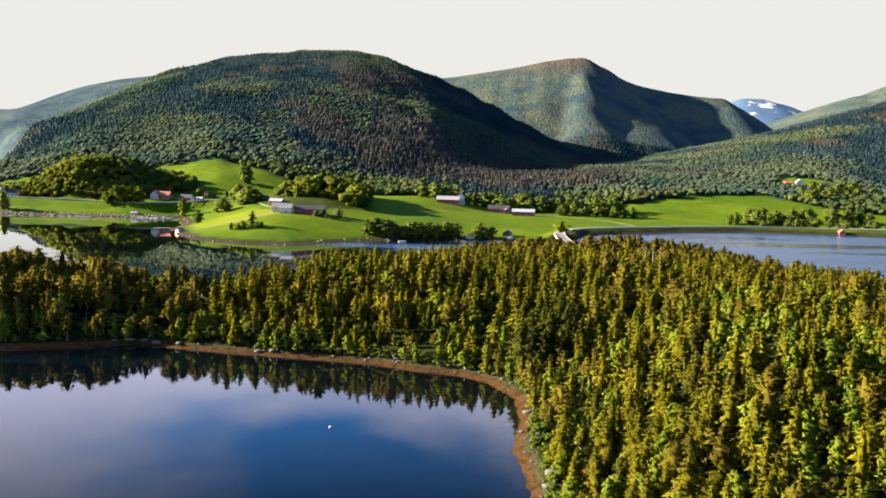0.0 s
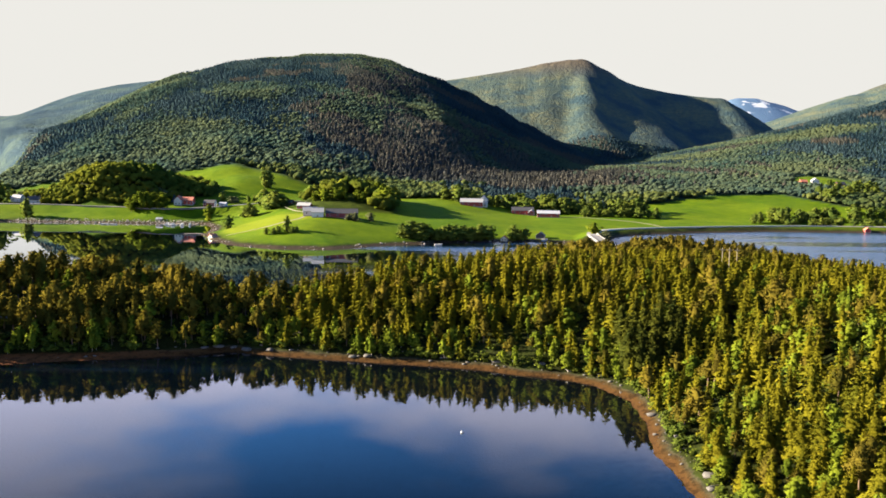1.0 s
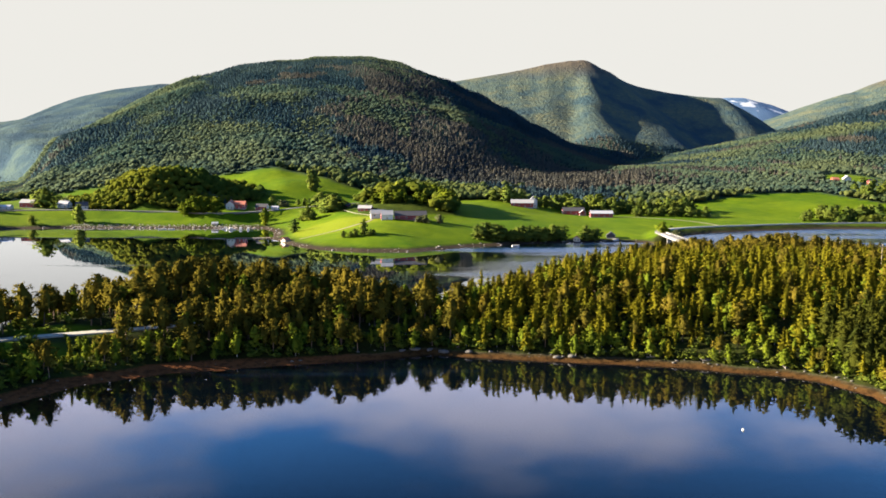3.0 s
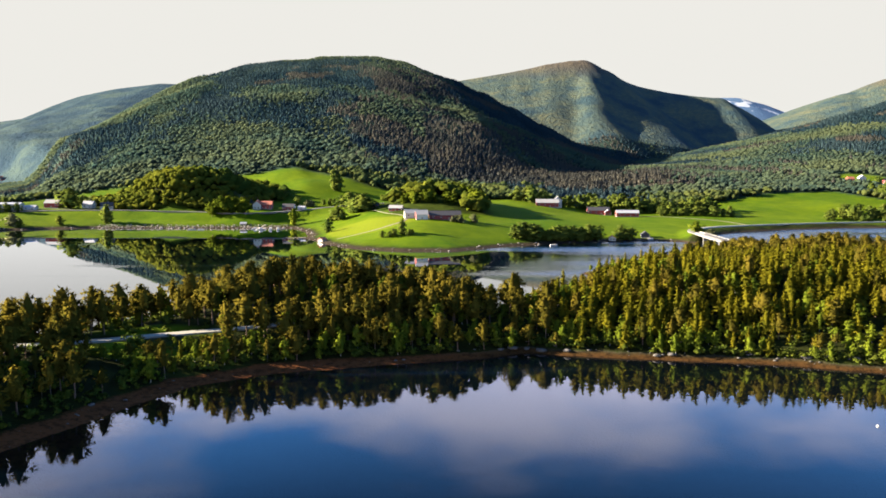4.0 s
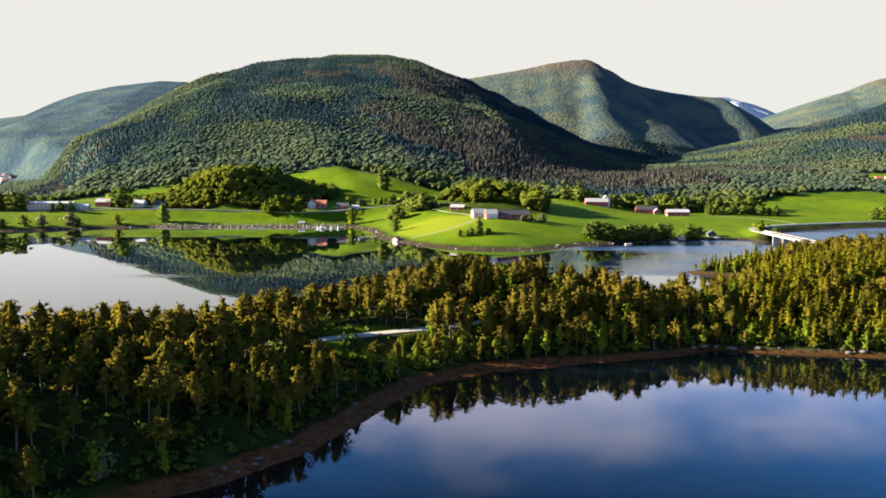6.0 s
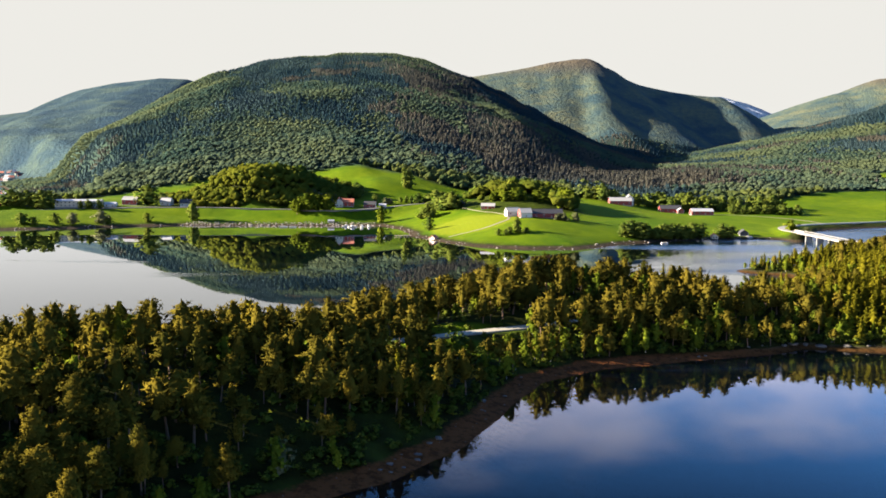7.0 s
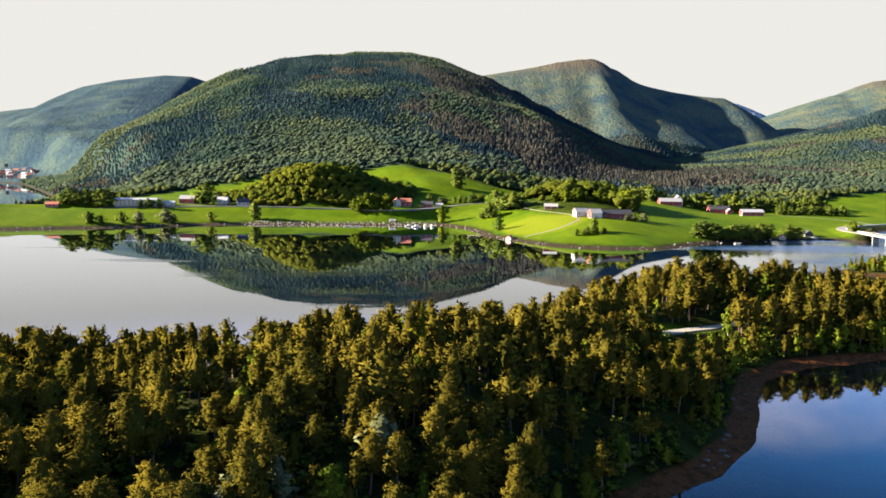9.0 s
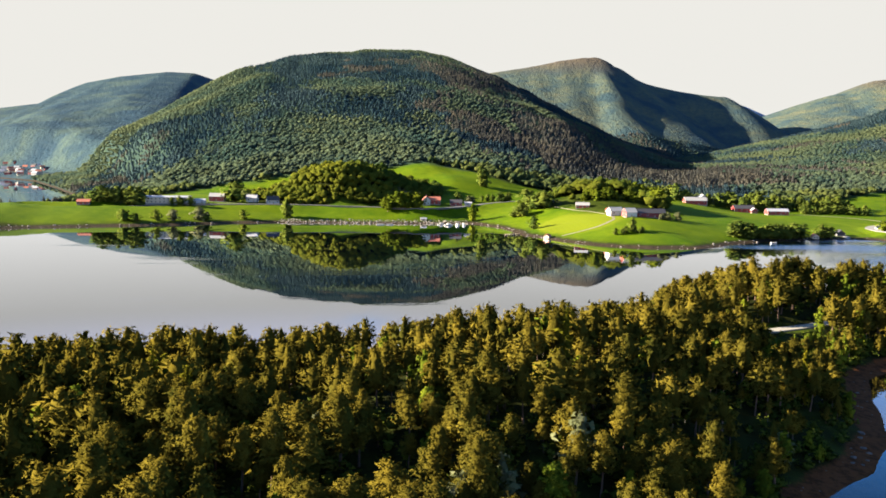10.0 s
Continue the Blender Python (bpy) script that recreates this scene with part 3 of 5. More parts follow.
def box(bm, x0, x1, y0, y1, z0, z1):
    v = [bm.verts.new(p) for p in ((x0, y0, z0), (x1, y0, z0), (x1, y1, z0), (x0, y1, z0), (x0, y0, z1), (x1, y0, z1), (x1, y1, z1), (x0, y1, z1))]
    for f in ((3, 2, 1, 0), (4, 5, 6, 7), (0, 1, 5, 4), (1, 2, 6, 5), (2, 3, 7, 6), (3, 0, 4, 7)):
        bm.faces.new([v[i] for i in f])
    return bm


def boxes(*dims):
    bm = bmesh.new()
    for d in dims:
        box(bm, *d)
    return bm


# ---- ground: one sheet ----
YS = np.concatenate((np.arange(-260, 60, 16.0), 60 * (4850 / 60) ** np.linspace(0, 1, 430)))
US = np.linspace(-1, 1, 360)
GY = np.repeat(YS[:, None], len(US), 1)
HALF = np.where(YS < 60, 560, 330 + 0.62 * YS)
GX = -175 + YS[:, None] * 0.03 + US[None, :] * HALF[:, None]
GZ = land_height(GX.ravel(), GY.ravel())


def wood_edge(x):
    """Where the fields on the far side end and the forest begins."""
    return np.interp(x, [-700, -620, -520, -430, -330, -250, -160, -90, 0, 80, 150, 250, 350, 420, 520, 900],
                     [860, 890, 968, 978, 985, 985, 935, 900, 905, 895, 915, 975, 1000, 900, 860, 830])


def field_mask(x, y):
    sp, sf = shores(x, y)
    edge = wood_edge(x) + 24 * fbm(x, y, 60, 3, 41)
    f = smooth(0, 8, sf - 6) * (1 - smooth(-6, 6, y - edge))
    # pastures up in the woods
    for px, py, rx, ry in ((440, 1080, 40, 60), (480, 830, 60, 40)):
        f = np.maximum(f, (1 - smooth(0.7, 1.1, np.hypot((x - px) / rx, (y - py) / ry))) * (sf > 10))
    f = f * smooth(0.85, 1.15, np.hypot((x + 360) / 92, (y - 884) / 64) + 0.3 * fbm(x, y, 25, 2, 6))
    f = f * (1 - 0.8 * (1 - smooth(0.8, 1.1, np.hypot((x + 122) / 54, (y - 778) / 66) + 0.4 * fbm(x, y, 30, 2, 7))))
    # clearings on the wooded neck
    for px, py, rx, ry in ((-222, 283, 24, 6), (-228, 262, 22, 7), (100, 425, 30, 10)):
        f = np.maximum(f, 0.8 * (1 - smooth(0.7, 1.2, np.hypot((x - px) / rx, (y - py) / ry))))
    return f


def mown_mask(x, y):
    a = 1 - smooth(0.9, 1.02, np.hypot((x + 172) / 36, (y - 690) / 42) + 0.12 * fbm(x, y, 30, 2, 5))
    return a


nr, nc = GX.shape
gv = np.stack((GX.ravel(), GY.ravel(), GZ), 1)
ii = (np.arange(nr - 1)[:, None] * nc + np.arange(nc - 1)[None, :]).ravel()
gf = np.stack((ii, ii + 1, ii + nc + 1, ii + nc), 1)
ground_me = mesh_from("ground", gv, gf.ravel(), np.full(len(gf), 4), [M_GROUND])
ground_me.attributes.new("field", 'FLOAT', 'POINT').data.foreach_set("value", field_mask(GX.ravel(), GY.ravel()).astype(np.float32))
ground_me.attributes.new("mown", 'FLOAT', 'POINT').data.foreach_set("value", mown_mask(GX.ravel(), GY.ravel()).astype(np.float32))
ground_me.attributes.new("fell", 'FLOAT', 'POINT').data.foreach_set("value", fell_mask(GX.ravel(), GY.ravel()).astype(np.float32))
ground_me.polygons.foreach_set("use_smooth", np.ones(len(gf), bool))
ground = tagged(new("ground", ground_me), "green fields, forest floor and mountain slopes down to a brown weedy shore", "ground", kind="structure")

bm = bmesh.new()
wv = [bm.verts.new(p) for p in ((-3200, -300, 0), (3000, -300, 0), (3000, 4850, 0), (-3200, 4850, 0))]
bm.faces.new(wv)
water = tagged(part("water", bm, M_WATER), "calm dark fjord water mirroring hills and pale sky", "water", kind="structure")


# places kept clear of forest
BUILT = [(-521, 824), (-496, 827), (-482, 845), (-450, 850), (-429, 840), (-596, 815), (-281, 826), (-252, 828), (-172, 788), (-155, 750), (-136, 718), (-132, 688),
         (-112, 690), (0, 858), (14, 866), (46, 852), (68, 824), (405, 1058), (417, 1055), (442, 1040), (338, 862), (-365, 300)]

# ---- trees ----
def sprays(rng, centres, size, normals, jitter=0.4, along=None):
    """Leaf sprays: one three-cornered leafy patch at each centre, facing roughly along its normal; along: the way narrow needle sprays point."""
    n = len(centres)
    f = np.asarray(normals, float)
    f = f / np.maximum(np.linalg.norm(f, axis=1), 1e-6)[:, None] + rng.normal(size=(n, 3)) * jitter
    f /= np.linalg.norm(f, axis=1)[:, None]
    a = rng.normal(size=(n, 3)) * (1.0 if along is None else 0.35)
    if along is not None:
        a += along
    a -= (a * f).sum(1)[:, None] * f
    a /= np.linalg.norm(a, axis=1)[:, None]
    b = np.cross(f, a)
    s = (np.asarray(size) * rng.uniform(0.65, 1.4, n))[:, None]
    k = rng.uniform(0.6, 1.0, n)[:, None] if along is None else rng.uniform(0.34, 0.6, n)[:, None]
    g = 1.15 if along is None else 1.6
    q = np.stack((centres + a * s * g, centres - a * s * 0.6 + b * s * k, centres - a * s * 0.6 - b * s * k), 1)
    return q.reshape(-1, 3)


def tube(points, radii, sides):
    pts, out, faces = np.asarray(points, float), [], []
    for k, (p, r) in enumerate(zip(pts, radii)):
        ang = np.arange(sides) / sides * 2 * np.pi
        out.append(p + np.stack((np.cos(ang) * r, np.sin(ang) * r, np.zeros(sides)), 1))
        if k:
            for i in range(sides):
                j = (i + 1) % sides
                faces.append(((k - 1) * sides + i, (k - 1) * sides + j, k * sides + j, k * sides + i))
    return np.concatenate(out), np.array(faces)


ICO = bmesh.new()
bmesh.ops.create_icosphere(ICO, subdivisions=1, radius=1.0)
ICO_V = np.array([v.co[:] for v in ICO.verts])
ICO_F = np.array([[v.index for v in f.verts] for f in ICO.faces])
ICO.free()
OCT_V = np.array(((1, 0, 0), (-1, 0, 0), (0, 1, 0), (0, -1, 0), (0, 0, 1), (0, 0, -1)), float)
OCT_F = np.array([(0, 2, 4), (2, 1, 4), (1, 3, 4), (3, 0, 4), (2, 0, 5), (1, 2, 5), (3, 1, 5), (0, 3, 5)])


def join_shape(pieces):
    """Pieces of (vertices, triangles, material number, smooth, bulge) as one shape; bulge: the outward way at each vertex."""
    v, f, m, s, b, base = [], [], [], [], [], 0
    for pv, pf, pm, ps, pb in pieces:
        v.append(np.asarray(pv, float)), f.append(np.asarray(pf) + base), m.append(np.full(len(pf), pm)), s.append(np.full(len(pf), ps))
        b.append(np.asarray(pb, float))
        base += len(pv)
    return np.concatenate(v), np.concatenate(f), np.concatenate(m), np.concatenate(s), np.concatenate(b)


def unit(a):
    return a / np.maximum(np.linalg.norm(a, axis=1), 1e-6)[:, None]


def crown_out(v, up):
    """The way out of a crown round the z axis, with a share of straight up."""
    out = np.array(v, float)
    r = np.hypot(out[:, 0], out[:, 1])
    return unit(np.stack((out[:, 0], out[:, 1], up * (0.06 + 0.10 * out[:, 2]) + 0.25 * r), 1))


def quads_to_tris(f):
    return np.concatenate((f[:, (0, 1, 2)], f[:, (0, 2, 3)]))


def tree_shape(kind, seed, fine, trunk=True):
    """A tree one metre high: trunk and limbs (material 0); a lumpy crown hung with many loose sprays (material 1)."""
    rng = np.random.default_rng(seed)
    lean = rng.normal(size=2) * 0.03
    bend = lambda z: np.array((lean[0] * z + 0.006 * math.sin(9 * z + seed), lean[1] * z, 0.0))
    thick = {"spruce": 0.013, "pine": 0.016, "birch": 0.011}[kind]
    low = {"spruce": 0.05, "pine": rng.uniform(0.24, 0.42), "birch": 0.12}[kind]
    wide = {"spruce": rng.uniform(0.16, 0.215), "pine": rng.uniform(0.22, 0.30), "birch": rng.uniform(0.18, 0.23)}[kind]
    lv = np.linspace(-0.03, 0.9, 6 if fine else 2)
    tv, tf = tube([bend(z) + (0, 0, z) for z in lv], [thick * (1.1 - z) + 0.002 for z in lv], 7 if fine else 3)
    pieces = [(tv, quads_to_tris(tf), 0, True, crown_out(tv, 0.2))] if trunk else []

    def girth(t):
        if kind == "spruce":
            return (1.02 - t) ** 0.85 * (0.75 + 0.25 * min(1, t / 0.12))
        if kind == "pine":
            return max(1.0 - t * t * 0.98, 0.02) ** 0.5 * (0.62 + 0.38 * min(1, t / 0.3)) * (1.05 - 0.3 * t)
        return math.sin(math.pi * (0.16 + 0.8 * min(max(t, 0), 1))) ** 0.7

    # boughs: where the crown bulges
    boughs = {"spruce": 22, "pine": 19, "birch": 17}[kind] if not fine else 32
    bt = (np.arange(boughs) + rng.uniform(0.1, 0.9, boughs)) / boughs
    ba = np.arange(boughs) * 2.4 + rng.normal(size=boughs) * 0.5
    bs = rng.uniform(0.7, 1.22, boughs)
    rings, sides = (9, 10) if fine else (5, 6)
    lt, la = np.repeat(np.linspace(0, 1, rings), sides), np.tile(np.arange(sides) / sides * 2 * np.pi, rings)
    da = np.abs((la[:, None] - ba[None, :] + np.pi) % (2 * np.pi) - np.pi)
    swell = (bs[None, :] * np.exp(-(da / 0.6) ** 2 - ((lt[:, None] - bt[None, :]) / 0.1) ** 2)).max(1)
    rad = wide * np.array([girth(t) for t in lt]) * (0.36 + 0.34 * swell)
    cv = np.stack((np.cos(la) * rad, np.sin(la) * rad, low + (0.97 - low) * lt), 1) + np.array([bend(z) for z in low + 0.9 * lt])
    cf = [(k * sides + i, k * sides + (i + 1) % sides, (k + 1) * sides + (i + 1) % sides, (k + 1) * sides + i) for k in range(rings - 1) for i in range(sides)]
    pieces.append((cv, quads_to_tris(np.array(cf)), 1, True, crown_out(cv, 1.0)))
    c_all, n_all, s_all, w_all = [], [], [], []
    per = 28 if fine else 10
    for t, a, amp in zip(bt, ba, bs):
        g = wide * girth(t)
        z = low + (0.95 - low) * t
        c = np.array((math.cos(a) * g * 0.66 * amp, math.sin(a) * g * 0.66 * amp, z)) + bend(z)
        big = wide * (0.16 + 0.30 * girth(t)) * amp
        q = rng.normal(size=(per, 3)) + np.array((math.cos(a) * 0.8, math.sin(a) * 0.8, 0.25))
        q = unit(q)
        flat = 0.85 if kind == "birch" else 0.6
        c_all.append(c + q * np.array((1, 1, flat)) * big * rng.uniform(0.55, 1.2, per)[:, None])
        n_all.append(q + np.array((0, 0, 0.35)))
        lift = -0.25 if kind == "spruce" else 0.8
        w_all.append(q * np.array((1, 1, 0.5)) + np.array((0.7 * math.cos(a), 0.7 * math.sin(a), lift)))
        s_all.append(np.full(per, (0.026 if fine else 0.042) * (0.55 + 0.6 * girth(t)) * (1.15 if kind == "birch" else 1.0)))
        if fine and trunk and kind != "spruce":
            lv2, lf2 = tube([bend(z) + (0, 0, z - 0.05 - 0.2 * g), c], [0.005, 0.002], 3)
            pieces.append((lv2, quads_to_tris(lf2), 0, True, crown_out(lv2, 0.2)))
    tip, loose = 10 if fine else 4, 0.05 if kind == "pine" else 0.008   # the leading shoot
    c_all.append(np.stack((rng.normal(size=tip) * loose, rng.normal(size=tip) * loose, rng.uniform(0.92, 1.0, tip)), 1) + bend(0.96))
    n_all.append(unit(rng.normal(size=(tip, 3))))
    w_all.append(np.tile((0.0, 0.0, 1.0), (tip, 1)))
    s_all.append(np.full(tip, 0.016 if fine else 0.024))
    cen, nor = np.concatenate(c_all), np.concatenate(n_all)
    sv = sprays(rng, cen, np.concatenate(s_all), nor, 0.4, None if kind == "birch" else np.concatenate(w_all))
    own = np.repeat(unit(nor), 3, axis=0)
    pieces.append((sv, np.arange(len(sv)).reshape(-1, 3), 1, False, unit(own * 0.75 + crown_out(sv, 1.0) + rng.normal(size=(len(cen), 3)).repeat(3, axis=0) * 0.2)))
    return join_shape(pieces)


def plant_all(name, spots, shapes, mats, label, category):
    """Many plants as one object. spots: x, y, z, height, turn, shape number, width."""
    vs, fs, fm, fsm, bs, base = [], [], [], [], [], 0
    for k, (v, f, m, sm, bulge) in enumerate(shapes):
        sel = spots[spots[:, 5] == k]
        if not len(sel):
            continue
        c, s = np.cos(sel[:, 4]), np.sin(sel[:, 4])
        h, w = sel[:, 3], sel[:, 3] * sel[:, 6]
        out = np.empty((len(sel), len(v), 3), np.float32)
        out[:, :, 0] = sel[:, 0, None] + w[:, None] * (c[:, None] * v[None, :, 0] - s[:, None] * v[None, :, 1])
        out[:, :, 1] = sel[:, 1, None] + w[:, None] * (s[:, None] * v[None, :, 0] + c[:, None] * v[None, :, 1])
        out[:, :, 2] = sel[:, 2, None] + h[:, None] * v[None, :, 2]
        vs.append(out.reshape(-1, 3))
        out = np.empty((len(sel), len(v), 3), np.float32)
        out[:, :, 0] = c[:, None] * bulge[None, :, 0] - s[:, None] * bulge[None, :, 1]
        out[:, :, 1] = s[:, None] * bulge[None, :, 0] + c[:, None] * bulge[None, :, 1]
        out[:, :, 2] = bulge[None, :, 2]
        bs.append(out.reshape(-1, 3))
        fs.append((f[None] + (base + np.arange(len(sel)) * len(v))[:, None, None]).reshape(-1))
        fm.append(np.tile(m, len(sel)))
        fsm.append(np.tile(sm, len(sel)))
        base += out.shape[0] * out.shape[1]
    if not vs:
        return None
    flat = np.concatenate(fs)
    me = mesh_from(name, np.concatenate(vs), flat, np.full(len(flat) // 3, 3), mats, np.concatenate(fm))
    me.polygons.foreach_set("use_smooth", np.concatenate(fsm).astype(bool))
    me.attributes.new("soft", 'FLOAT_VECTOR', 'POINT').data.foreach_set("vector", np.concatenate(bs).ravel())
    return tagged(new(name, me), label, category, kind="stuff")


def scatter(x0, x1, y0, y1, step, seed):
    """Jittered grid of places."""
    rng = np.random.default_rng(seed)
    gx, gy = np.meshgrid(np.arange(x0, x1, step), np.arange(y0, y1, step))
    return gx.ravel() + rng.uniform(-0.48, 0.48, gx.size) * step, gy.ravel() + rng.uniform(-0.48, 0.48, gx.size) * step, rng


SHAPES = {k: [tree_shape(k, 10 + i, 0) for i in range(8)] for k in ("pine", "spruce", "birch")}
FINE = {k: [tree_shape(k, 40 + i, 1) for i in range(4)] for k in ("pine", "spruce", "birch")}
MATS = {"pine": [M_BARK, M_PINE], "spruce": [M_BARK, M_SPRUCE], "birch": [M_BIRCH_BARK, M_BIRCH]}

# the wooded neck and the two near woods
tx, ty, rng = scatter(-640, 330, 92, 560, 3.95, 5)
sp, sf = shores(tx, ty)
keep = sp > weed_width(tx) + 0.8 + 2.5 * fbm(tx, ty, 20, 2, 9)
keep &= ~((tx > -230) & (tx < 25) & (ty < 200))
# 70 m more in the west: unseen trees added to shade the near wood
keep &= np.abs(tx + 170) < 190 + 0.62 * ty + 70 * (tx < -170)
for road, half in ((ROAD_NEAR, 7.0), (ROAD_BRIDGE, 6.5)):
    keep &= line_near(tx, ty, road)[0] > half
keep &= field_mask(tx, ty) < 0.35
# packed closer beyond x = -385, where the added trees block low sun
keep &= rng.uniform(size=tx.size) < np.clip(0.86 - 0.34 * (tx < -60) + 0.34 * (tx > -250) * (tx < -60) * (ty > 270) + 0.3 * (tx < -385) + 1.5 * fbm(tx, ty, 38, 3, 19), 0.3, 1.0)
tx, ty, sp = tx[keep], ty[keep], sp[keep]
tz = land_height(tx, ty)
u, hv = rng.uniform(size=tx.size), rng.uniform(size=tx.size)
west = 1 - smooth(-120, -60, tx + 40 * fbm(tx, ty, 70, 2, 77))
patch = fbm(tx, ty, 45, 3, 88)
edge = (1 - smooth(10, 24, sp))
p_birch = np.clip(0.10 + 0.35 * edge + 0.9 * np.maximum(patch - 0.08, 0) + 0.12 * (tx > -215) * (tx < -60) * (ty < 318) + 0.3 * smooth(30, 60, tx) * (1 - smooth(200, 290, ty)), 0, 0.7)
p_pine = np.where(west > 0.5, 0.97, 0.16)
kind = np.where(u < p_birch, 2, np.where(rng.uniform(size=tx.size) < p_pine, 0, 1))
# western trees are made taller as well, to lengthen the shade they cast
height = np.where(kind == 0, 11.4, np.where(kind == 1, 12.0, 8.5)) * (0.5 + 0.8 * hv) * (1 + 0.35 * fbm(tx, ty, 60, 2, 31)) * np.where(edge > 0.4, 0.82, 1.0) * (0.80 + 0.20 * west) * (1 + 0.2 * smooth(-370, -420, tx))
# a dark stand of tall spruces in the dip of the eastern hill, and old pines along the lagoon
stand = np.hypot((tx - 33) / 11, (ty - 260) / 20) + 0.5 * fbm(tx, ty, 12, 2, 35) < 1
kind = np.where(stand, 3, np.where((ty > 425) & (tx > 30), 0, kind))
height = np.where(stand, 11 + 5 * hv, height)
road_y = np.interp(tx, [p[0] for p in ROAD_NEAR], [p[1] for p in ROAD_NEAR])
open_side = (tx > -231) & (tx < -199) & (ty < road_y)
height = np.where(open_side, np.minimum(height, 0.17 * (road_y - ty) + 7.5 - tz), height)
kind = np.where(open_side & (height < 6), 2, kind)
spots = np.stack((tx, ty, tz, np.maximum(height, 1.6), rng.uniform(0, 6.28, tx.size), rng.integers(0, 8, tx.size), rng.uniform(0.8, 1.4, tx.size) * (1.25 - 0.2 * west)), 1)
# trees that stand alone as things, in two stretches beside the cove
close = ((tx > -400) & (tx < -262) & (ty > 104) & (ty < 165)) | ((tx > 18) & (tx < 50) & (ty < 176))
picked = np.flatnonzero(close)
picked = picked[np.argsort(ty[picked])][:300]
single = np.zeros(tx.size, bool)
single[picked] = True
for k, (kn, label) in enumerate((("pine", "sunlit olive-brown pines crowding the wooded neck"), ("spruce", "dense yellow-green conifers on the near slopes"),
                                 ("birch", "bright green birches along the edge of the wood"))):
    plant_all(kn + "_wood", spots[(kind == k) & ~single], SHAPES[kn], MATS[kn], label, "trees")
plant_all("spruce_stand", spots[(kind == 3) & ~single], SHAPES["spruce"], [M_BARK, M_DARK_SPRUCE], "dark green tall spruces in a dip of the hill", "trees")


# young leafy growth under the trees
ux, uy, ru = scatter(-560, 330, 92, 480, 3.4, 67)
ok = (shores(ux, uy)[0] > weed_width(ux) + 1.0) & (ru.uniform(size=ux.size) < 0.48 + 1.2 * fbm(ux, uy, 30, 2, 68)) & (line_near(ux, uy, ROAD_NEAR)[0] > 5) & (line_near(ux, uy, ROAD_BRIDGE)[0] > 6) & (np.abs(ux + 170) < 130 + 0.62 * uy)
UNDER = np.stack((ux[ok], uy[ok], land_height(ux[ok], uy[ok]) - 0.4, ru.uniform(2.0, 4.6, ok.sum()), ru.uniform(0, 6.28, ok.sum()), ru.integers(0, 4, ok.sum()), ru.uniform(1.1, 1.7, ok.sum())), 1)


def split_shape(shape, mats):
    """The trunk and the crown of a shape as meshes of their own."""
    v, f, m, sm, bulge = shape
    out = []
    for k, nm in ((0, "trunk"), (1, "crown")):
        ff = f[m == k]
        used = np.unique(ff)
        back = np.zeros(len(v), int)
        back[used] = np.arange(len(used))
        me = mesh_from(nm, v[used], back[ff].ravel(), np.full(len(ff), 3), [mats[k]])
        me.polygons.foreach_set("use_smooth", sm[m == k].astype(bool))
        me.attributes.new("soft", 'FLOAT_VECTOR', 'POINT').data.foreach_set("vector", bulge[used].astype(np.float32).ravel())
        out.append(me)
    return out


TREE_ME = {(kn, i): split_shape(FINE[kn][i], MATS[kn]) for kn in FINE for i in range(4)}
TREE_LABEL = {"pine": ("pine_tree", "olive-brown pine with a bare lower trunk in the wood", "pine"),
              "spruce": ("spruce_tree", "slender yellow-green conifer with drooping boughs", "spruce"),
              "birch": ("birch_tree", "small light-green birch among the conifers", "birch")}


def single_tree(kn, i, x, y, z, h, turn, wide, group, label=None, name=None):
    nm, lb, cat = TREE_LABEL[kn]
    ob = new(name or nm)
    ob.matrix_basis = Matrix.LocRotScale((x, y, z), Euler((0, 0, turn)), (h * wide, h * wide, h))
    tagged(ob, label or lb, cat, group)
    for nm2, me in zip(("trunk", "crown"), TREE_ME[(kn, i)]):
        ch = new(nm2, me)
        ch.parent = ob
    return ob


for j in picked:
    kn = ("pine", "spruce", "birch", "spruce")[kind[j]]
    x, y, z, h, turn, i, wide = spots[j]
    single_tree(kn, int(i) % 4, x, y, z - 0.1, h, turn, wide, "trees beside the cove")


# far forests
def far_out(v):
    return unit(unit(np.array(v, float) - np.array((0, 0, 0.35))) * 0.6 + np.array((0, 0, 0.85)))


